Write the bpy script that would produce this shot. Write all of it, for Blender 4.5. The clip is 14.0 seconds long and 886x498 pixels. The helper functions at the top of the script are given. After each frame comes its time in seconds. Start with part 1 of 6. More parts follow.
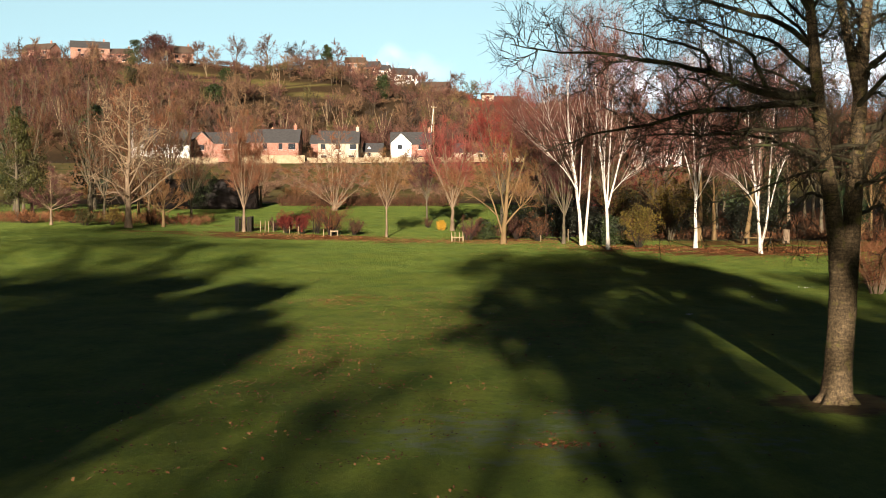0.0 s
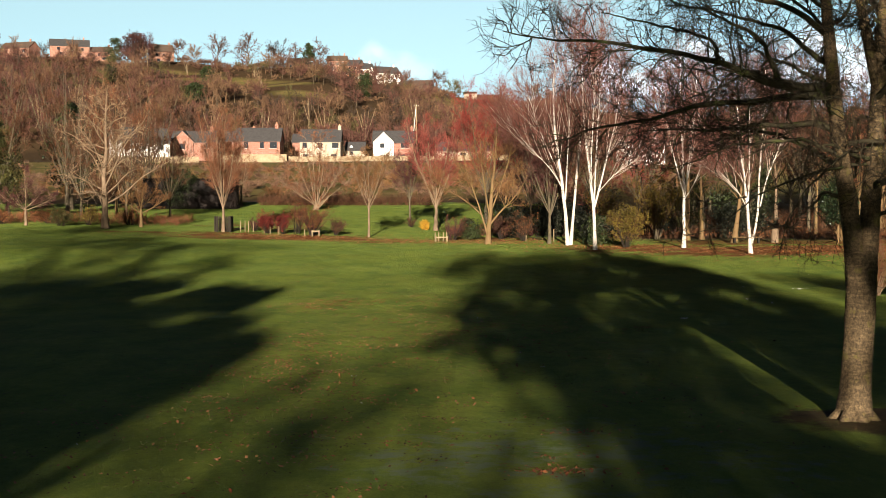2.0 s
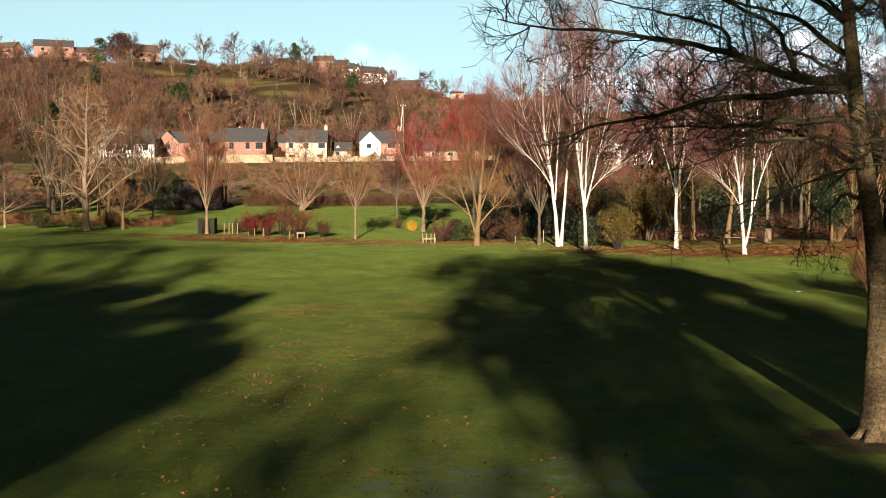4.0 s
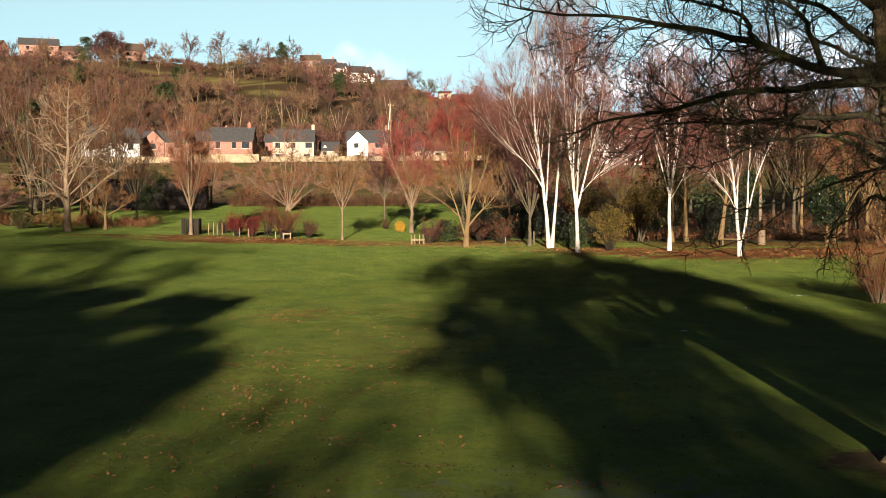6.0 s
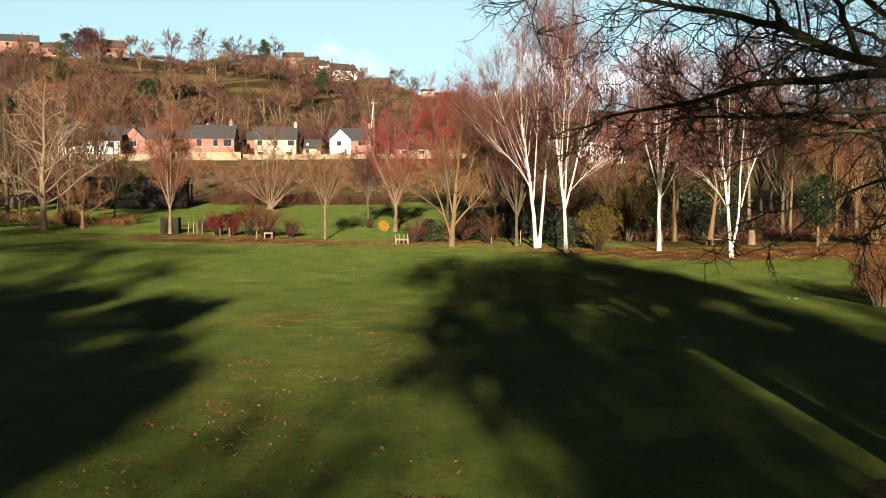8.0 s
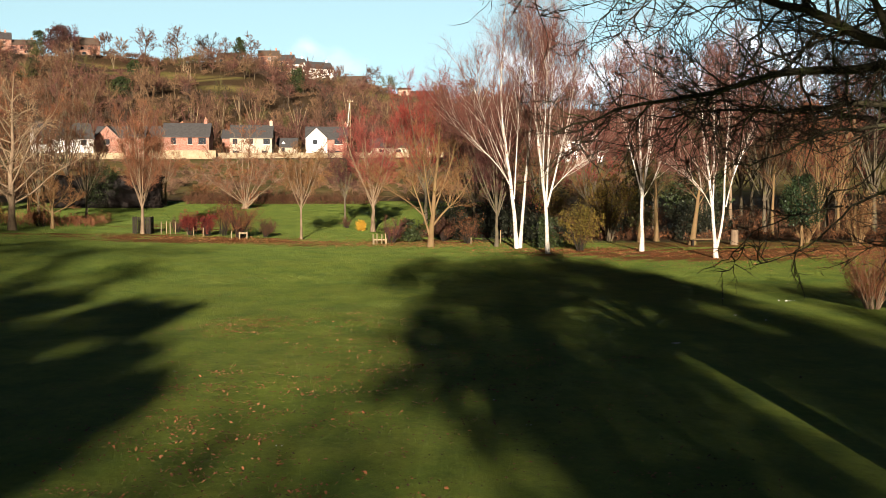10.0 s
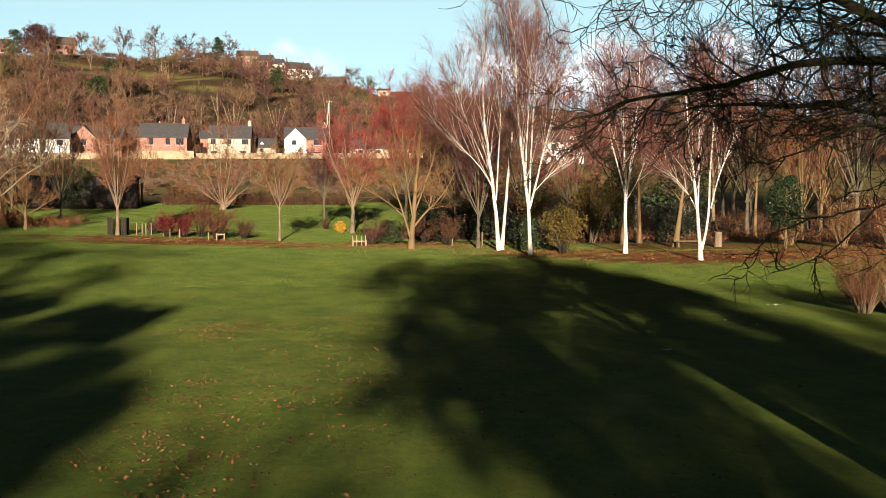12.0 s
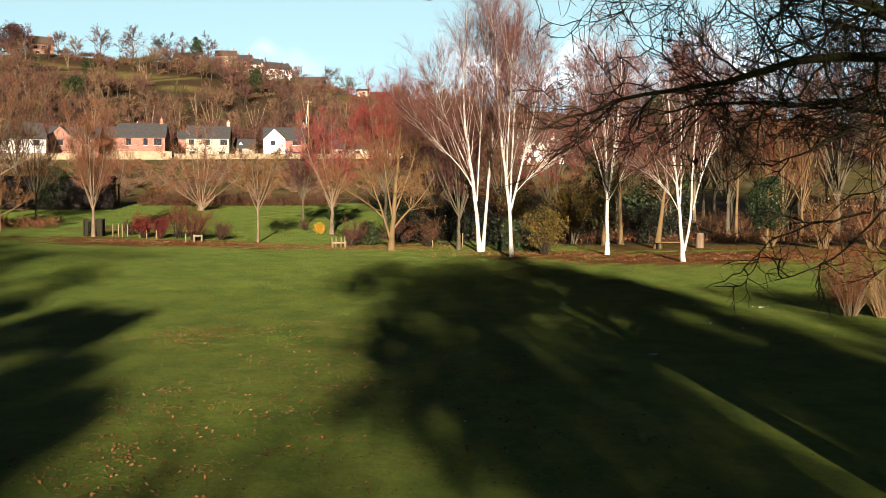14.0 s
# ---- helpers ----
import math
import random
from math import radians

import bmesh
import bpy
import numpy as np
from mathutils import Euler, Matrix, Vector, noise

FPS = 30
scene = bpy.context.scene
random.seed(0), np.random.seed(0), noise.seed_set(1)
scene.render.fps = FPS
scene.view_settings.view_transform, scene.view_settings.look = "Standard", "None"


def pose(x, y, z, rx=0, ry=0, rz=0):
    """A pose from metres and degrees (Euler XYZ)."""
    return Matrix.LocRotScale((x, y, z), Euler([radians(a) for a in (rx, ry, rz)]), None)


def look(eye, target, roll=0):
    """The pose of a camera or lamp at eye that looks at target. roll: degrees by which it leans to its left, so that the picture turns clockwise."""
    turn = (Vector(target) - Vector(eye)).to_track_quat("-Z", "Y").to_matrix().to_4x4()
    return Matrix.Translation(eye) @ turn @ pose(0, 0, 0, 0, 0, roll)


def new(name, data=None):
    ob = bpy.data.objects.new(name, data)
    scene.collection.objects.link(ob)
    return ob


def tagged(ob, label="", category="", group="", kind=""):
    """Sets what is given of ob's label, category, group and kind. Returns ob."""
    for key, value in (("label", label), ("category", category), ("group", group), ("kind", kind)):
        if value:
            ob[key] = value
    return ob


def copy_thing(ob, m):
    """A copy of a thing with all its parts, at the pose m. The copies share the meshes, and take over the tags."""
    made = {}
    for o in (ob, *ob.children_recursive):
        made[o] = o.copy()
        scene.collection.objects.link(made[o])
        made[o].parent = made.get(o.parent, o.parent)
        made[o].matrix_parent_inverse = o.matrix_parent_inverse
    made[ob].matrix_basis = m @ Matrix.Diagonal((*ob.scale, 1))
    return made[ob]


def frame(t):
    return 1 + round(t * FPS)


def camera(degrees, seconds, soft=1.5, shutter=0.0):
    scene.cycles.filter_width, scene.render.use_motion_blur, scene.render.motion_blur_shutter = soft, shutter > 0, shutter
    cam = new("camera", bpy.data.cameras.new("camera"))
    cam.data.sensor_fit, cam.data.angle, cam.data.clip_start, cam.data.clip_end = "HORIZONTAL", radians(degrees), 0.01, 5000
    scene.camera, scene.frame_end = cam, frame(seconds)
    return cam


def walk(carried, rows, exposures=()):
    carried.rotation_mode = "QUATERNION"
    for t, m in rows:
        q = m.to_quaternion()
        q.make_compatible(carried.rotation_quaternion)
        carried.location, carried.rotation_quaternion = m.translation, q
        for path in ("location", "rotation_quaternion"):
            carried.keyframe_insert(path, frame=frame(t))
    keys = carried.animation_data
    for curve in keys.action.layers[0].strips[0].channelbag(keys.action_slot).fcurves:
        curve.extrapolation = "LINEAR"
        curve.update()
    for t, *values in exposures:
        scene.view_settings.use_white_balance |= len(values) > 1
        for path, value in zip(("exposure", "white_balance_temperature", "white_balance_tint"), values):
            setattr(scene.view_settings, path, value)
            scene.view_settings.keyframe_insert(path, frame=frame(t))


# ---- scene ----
cam = camera(42.0, 14.0, soft=0.8)
PATH = [
    (0, (0.116, -2.511, 3.401), (0.117, -0.513, 3.317), 0.1),
    (0.5, (0.095, -2.139, 3.413), (0.103, -0.14, 3.328), 0.1),
    (1, (0.071, -1.768, 3.424), (0.087, 0.23, 3.338), 0.0),
    (1.5, (0.062, -1.363, 3.422), (0.086, 0.635, 3.336), 0.0),
    (2, (0.055, -0.999, 3.432), (0.086, 0.998, 3.346), -0.0),
    (2.5, (0.051, -0.646, 3.447), (0.088, 1.352, 3.361), -0.0),
    (3, (0.047, -0.287, 3.461), (0.089, 1.711, 3.375), -0.1),
    (5.5, (0.009, 1.513, 3.502), (0.079, 3.509, 3.416), -0.1),
    (6, (-0.013, 1.866, 3.507), (0.062, 3.863, 3.421), -0.1),
    (6.5, (-0.029, 2.261, 3.511), (0.052, 4.258, 3.425), -0.1),
    (7, (-0.044, 2.647, 3.516), (0.044, 4.644, 3.429), -0.1),
    (7.5, (-0.071, 3.027, 3.532), (0.025, 5.023, 3.445), -0.0),
    (8, (-0.097, 3.39, 3.547), (0.008, 5.386, 3.458), -0.0),
    (10.5, (-0.194, 5.084, 3.575), (-0.038, 7.076, 3.484), 0.0),
    (11, (-0.199, 5.374, 3.568), (-0.034, 7.365, 3.478), 0.0),
    (11.5, (-0.203, 5.618, 3.567), (-0.03, 7.609, 3.477), 0.1),
    (12, (-0.205, 5.836, 3.572), (-0.023, 7.826, 3.483), 0.1),
    (12.5, (-0.205, 6.01, 3.579), (-0.015, 7.998, 3.491), 0.1),
    (13, (-0.196, 6.186, 3.589), (0.002, 8.174, 3.5), 0.1),
    (13.5, (-0.191, 6.34, 3.594), (0.016, 8.328, 3.505), 0.1),
    (14, (-0.181, 6.49, 3.599), (0.036, 8.476, 3.511), 0.1),
]
walk(cam, [(t, look(eye, target, roll)) for t, eye, target, roll in PATH])

# ---- world, sun, exposure ----
SUN_EL, SUN_AZ = radians(10.5), radians(3.0)
AHEAD = Vector((math.sin(SUN_AZ), math.cos(SUN_AZ), -math.tan(SUN_EL))).normalized()
world = bpy.data.worlds.new("sky")
scene.world = world
world.use_nodes = True
wn = world.node_tree
sky = wn.nodes.new("ShaderNodeTexSky")
sky.sky_type, sky.sun_disc = "NISHITA", False
sky.sun_elevation, sky.sun_rotation = SUN_EL, math.pi + SUN_AZ
sky.air_density, sky.dust_density, sky.ozone_density = 0.7, 0.0, 2.0
wn.links.new(sky.outputs[0], wn.nodes["Background"].inputs[0])
wn.nodes["Background"].inputs[1].default_value = 0.0058
sun = new("sun", bpy.data.lights.new("sun", "SUN"))
sun.data.energy, sun.data.angle, sun.data.color = 5.0, radians(0.6), (1.0, 0.87, 0.7)
sun.matrix_world = look((0, -60, 40), Vector((0, -60, 40)) + AHEAD)
scene.view_settings.exposure = 1.2


# ---- materials ----
def nodes_of(name):
    m = bpy.data.materials.new(name)
    m.use_nodes = True
    t = m.node_tree
    return m, t, t.nodes["Principled BSDF"]


def put(t, kind, **inputs):
    n = t.nodes.new(kind)
    for key, value in inputs.items():
        n.inputs[key.replace("_", " ")].default_value = value
    return n


def noise_node(t, scale, detail=4.0, rough=0.6, stretch=None):
    n = put(t, "ShaderNodeTexNoise", Scale=scale, Detail=detail, Roughness=rough)
    co = t.nodes.new("ShaderNodeTexCoord")
    src = co.outputs["Object"]
    if stretch:
        mp = put(t, "ShaderNodeMapping")
        mp.inputs["Scale"].default_value = stretch
        t.links.new(src, mp.inputs[0])
        src = mp.outputs[0]
    t.links.new(src, n.inputs["Vector"])
    return n


def ramp(t, fac, *stops):
    r = t.nodes.new("ShaderNodeValToRGB")
    e = r.color_ramp.elements
    while len(e) < len(stops):
        e.new(0.5)
    for el, (pos, col) in zip(e, stops):
        el.position, el.color = pos, (*col, 1)
    t.links.new(fac, r.inputs[0])
    return r


def mix(t, fac, a, b, mode="MIX"):
    n = t.nodes.new("ShaderNodeMix")
    n.data_type, n.blend_type = "RGBA", mode
    for sock, v in ((n.inputs[0], fac), (n.inputs[6], a), (n.inputs[7], b)):
        if hasattr(v, "is_output"):
            t.links.new(v, sock)
        elif isinstance(v, tuple):
            sock.default_value = (*v, 1)
        else:
            sock.default_value = v
    return n.outputs[2]


def bump(t, bsdf, height, strength, distance):
    b = put(t, "ShaderNodeBump", Strength=strength, Distance=distance)
    t.links.new(height, b.inputs["Height"])
    t.links.new(b.outputs[0], bsdf.inputs["Normal"])


def per_island(t, col, spread=0.35):
    """Varies a colour from piece to piece of one mesh."""
    g = t.nodes.new("ShaderNodeNewGeometry")
    hsv = t.nodes.new("ShaderNodeHueSaturation")
    mr = put(t, "ShaderNodeMapRange")
    mr.inputs["To Min"].default_value, mr.inputs["To Max"].default_value = 1 - spread, 1 + spread
    t.links.new(g.outputs["Random Per Island"], mr.inputs["Value"])
    t.links.new(mr.outputs[0], hsv.inputs["Value"])
    t.links.new(col, hsv.inputs["Color"])
    return hsv.outputs[0]


def bark(name, dark, light, scale=6.0, relief=0.02, lichen=None):
    m, t, b = nodes_of(name)
    n1 = noise_node(t, scale, 6, 0.65, stretch=(1, 1, 0.35))
    n2 = noise_node(t, scale * 0.18, 3, 0.6)
    col = ramp(t, n1.outputs[0], (0.3, dark), (0.7, light)).outputs[0]
    col = mix(t, 0.35, col, ramp(t, n2.outputs[0], (0.35, dark), (0.65, light)).outputs[0])
    if lichen:
        n3 = noise_node(t, scale * 0.5, 4, 0.6)
        mask = ramp(t, n3.outputs[0], (0.52, (0, 0, 0)), (0.66, (1, 1, 1))).outputs[0]
        col = mix(t, mask, col, lichen)
    t.links.new(col, b.inputs["Base Color"])
    b.inputs["Roughness"].default_value = 0.9
    b.inputs["Specular IOR Level"].default_value = 0.2
    bump(t, b, n1.outputs[0], 0.8, relief)
    return m


def twig_mat(name, a, b_, spread=0.35, rough=0.7):
    m, t, b = nodes_of(name)
    n = noise_node(t, 0.6, 3)
    col = ramp(t, n.outputs[0], (0.35, a), (0.65, b_)).outputs[0]
    t.links.new(per_island(t, col, spread), b.inputs["Base Color"])
    b.inputs["Roughness"].default_value = rough
    b.inputs["Specular IOR Level"].default_value = 0.25
    return m


def birch_bark():
    m, t, b = nodes_of("birch_bark")
    marks = noise_node(t, 5.0, 4, 0.7, stretch=(1.2, 1.2, 9))
    mask = ramp(t, marks.outputs[0], (0.55, (0, 0, 0)), (0.62, (1, 1, 1))).outputs[0]
    tone = noise_node(t, 1.2, 4)
    col = ramp(t, tone.outputs[0], (0.3, (0.44, 0.37, 0.3)), (0.6, (0.7, 0.65, 0.59))).outputs[0]
    t.links.new(mix(t, mask, col, (0.12, 0.09, 0.07)), b.inputs["Base Color"])
    b.inputs["Roughness"].default_value = 0.6
    bump(t, b, marks.outputs[0], 0.5, 0.01)
    return m


def plain(name, a, b_, scale=3.0, rough=0.8, relief=0.0):
    m, t, b = nodes_of(name)
    n = noise_node(t, scale, 5, 0.65)
    t.links.new(ramp(t, n.outputs[0], (0.3, a), (0.7, b_)).outputs[0], b.inputs["Base Color"])
    b.inputs["Roughness"].default_value = rough
    b.inputs["Specular IOR Level"].default_value = 0.2
    if relief:
        bump(t, b, n.outputs[0], 0.6, relief)
    return m


def brick_mat(name, a, b_):
    m, t, b = nodes_of(name)
    co = t.nodes.new("ShaderNodeTexCoord")
    mp = put(t, "ShaderNodeMapping")
    mp.inputs["Rotation"].default_value = (radians(90), 0, 0)
    br = put(t, "ShaderNodeTexBrick", Scale=1.0)
    br.inputs["Color1"].default_value, br.inputs["Color2"].default_value = (*a, 1), (*b_, 1)
    br.inputs["Mortar"].default_value = (0.45, 0.38, 0.32, 1)
    br.inputs["Mortar Size"].default_value = 0.01
    br.inputs["Brick Width"].default_value, br.inputs["Row Height"].default_value = 0.225, 0.075
    t.links.new(co.outputs["Object"], mp.inputs[0])
    t.links.new(mp.outputs[0], br.inputs["Vector"])
    n = noise_node(t, 0.7, 4)
    t.links.new(mix(t, 0.3, br.outputs[0], ramp(t, n.outputs[0], (0.3, a), (0.7, b_)).outputs[0]), b.inputs["Base Color"])
    b.inputs["Roughness"].default_value = 0.9
    return m


def ground_mat():
    m, t, b = nodes_of("ground_cover")
    at = t.nodes.new("ShaderNodeAttribute")
    at.attribute_name = "cover"
    sep = t.nodes.new("ShaderNodeSeparateColor")
    t.links.new(at.outputs["Color"], sep.inputs[0])
    at2 = t.nodes.new("ShaderNodeAttribute")
    at2.attribute_name = "hill"
    fine, mid, wide = noise_node(t, 45, 5, 0.7), noise_node(t, 2.2, 5, 0.65), noise_node(t, 0.22, 4, 0.6)
    col = ramp(t, mid.outputs[0], (0.3, (0.1654, 0.2363, 0.0284)), (0.7, (0.1773, 0.2381, 0.0449))).outputs[0]
    col = mix(t, 0.45, col, ramp(t, wide.outputs[0], (0.35, (0.1537, 0.2363, 0.0284)), (0.65, (0.1928, 0.2218, 0.0449))).outputs[0])
    col = mix(t, 0.3, col, ramp(t, fine.outputs[0], (0.35, (0.0322, 0.0544, 0.0135)), (0.65, (0.2363, 0.2958, 0.0591))).outputs[0])
    blot = noise_node(t, 1.6, 6, 0.75)
    tuft = noise_node(t, 7.0, 5, 0.75, stretch=(1, 0.55, 1))
    col = mix(t, 1.0, col, ramp(t, tuft.outputs[0], (0.3, (0.78, 0.78, 0.78)), (0.66, (1.1, 1.1, 1.1))).outputs[0], "MULTIPLY")

    patch = noise_node(t, 0.75, 5, 0.7, stretch=(1, 0.6, 1))
    col = mix(t, 1.0, col, ramp(t, patch.outputs[0], (0.34, (0.72, 0.8, 0.78)), (0.6, (1.26, 1.17, 1.08))).outputs[0], "MULTIPLY")

    def masked(channel, lo, hi):
        mul = t.nodes.new("ShaderNodeMath")
        mul.operation = "MULTIPLY_ADD"
        t.links.new(channel, mul.inputs[0])
        mul.inputs[1].default_value = 1.0
        t.links.new(blot.outputs[0], mul.inputs[2])
        return ramp(t, mul.outputs[0], (lo, (0, 0, 0)), (hi, (1, 1, 1))).outputs[0]

    litter = ramp(t, fine.outputs[0], (0.3, (0.09, 0.035, 0.012)), (0.7, (0.26, 0.11, 0.035))).outputs[0]
    col = mix(t, masked(sep.outputs[0], 0.8, 1.2), col, litter)
    col = mix(t, masked(sep.outputs[1], 0.85, 1.5), col, (0.17, 0.21, 0.13))
    # Brown scrub, darkened so that gaps between hill trees read as shade.
    scrub = ramp(t, mid.outputs[0], (0.3, (0.04, 0.026, 0.014)), (0.7, (0.1, 0.062, 0.03))).outputs[0]
    col = mix(t, masked(sep.outputs[2], 0.7, 0.95), col, scrub)
    field = ramp(t, wide.outputs[0], (0.35, (0.13, 0.12, 0.035)), (0.7, (0.25, 0.18, 0.07))).outputs[0]
    col = mix(t, at2.outputs["Fac"], col, field)
    t.links.new(col, b.inputs["Base Color"])
    b.inputs["Roughness"].default_value = 0.95
    b.inputs["Specular IOR Level"].default_value = 0.1
    bump(t, b, fine.outputs[0], 0.7, 0.03)
    return m


def grass_mat():
    m, t, b = nodes_of("grass_blade")
    wide, mid = noise_node(t, 0.25, 4, 0.6), noise_node(t, 1.7, 4, 0.65)
    tuft = noise_node(t, 7.0, 5, 0.75, stretch=(1, 0.55, 1))
    col = ramp(t, wide.outputs[0], (0.35, (0.0574, 0.096, 0.016)), (0.65, (0.0972, 0.1216, 0.0247))).outputs[0]
    col = mix(t, 0.5, col, ramp(t, mid.outputs[0], (0.35, (0.0535, 0.0894, 0.0148)), (0.65, (0.0909, 0.1206, 0.0247))).outputs[0])
    col = mix(t, 1.0, col, ramp(t, tuft.outputs[0], (0.3, (0.78, 0.78, 0.78)), (0.66, (1.08, 1.08, 1.08))).outputs[0], "MULTIPLY")
    patch = noise_node(t, 0.75, 5, 0.7, stretch=(1, 0.6, 1))
    col = mix(t, 1.0, col, ramp(t, patch.outputs[0], (0.34, (0.72, 0.8, 0.78)), (0.6, (1.26, 1.17, 1.08))).outputs[0], "MULTIPLY")
    t.links.new(per_island(t, col, 0.08), b.inputs["Base Color"])
    b.inputs["Roughness"].default_value = 0.7
    b.inputs["Specular IOR Level"].default_value = 0.15
    return m


def oak_bark():
    m, t, b = nodes_of("oak_bark")
    fine, ring, patch = noise_node(t, 26, 6, 0.75, stretch=(1, 1, 0.7)), noise_node(t, 6, 5, 0.7, stretch=(0.7, 0.7, 3.2)), noise_node(t, 3.2, 4, 0.65)
    col = ramp(t, fine.outputs[0], (0.32, (0.0525, 0.0391, 0.0256)), (0.66, (0.35, 0.246, 0.136))).outputs[0]
    col = mix(t, ramp(t, ring.outputs[0], (0.44, (0.75, 0.75, 0.75)), (0.6, (0, 0, 0))).outputs[0], col, ramp(t, fine.outputs[0], (0.3, (0.035, 0.0272, 0.0176)), (0.7, (0.149, 0.105, 0.0608))).outputs[0])
    col = mix(t, ramp(t, patch.outputs[0], (0.56, (0, 0, 0)), (0.66, (0.7, 0.7, 0.7))).outputs[0], col, (0.21, 0.178, 0.0512))
    t.links.new(col, b.inputs["Base Color"])
    b.inputs["Roughness"].default_value = 0.95
    b.inputs["Specular IOR Level"].default_value = 0.15
    bump(t, b, fine.outputs[0], 1.0, 0.04)
    return m


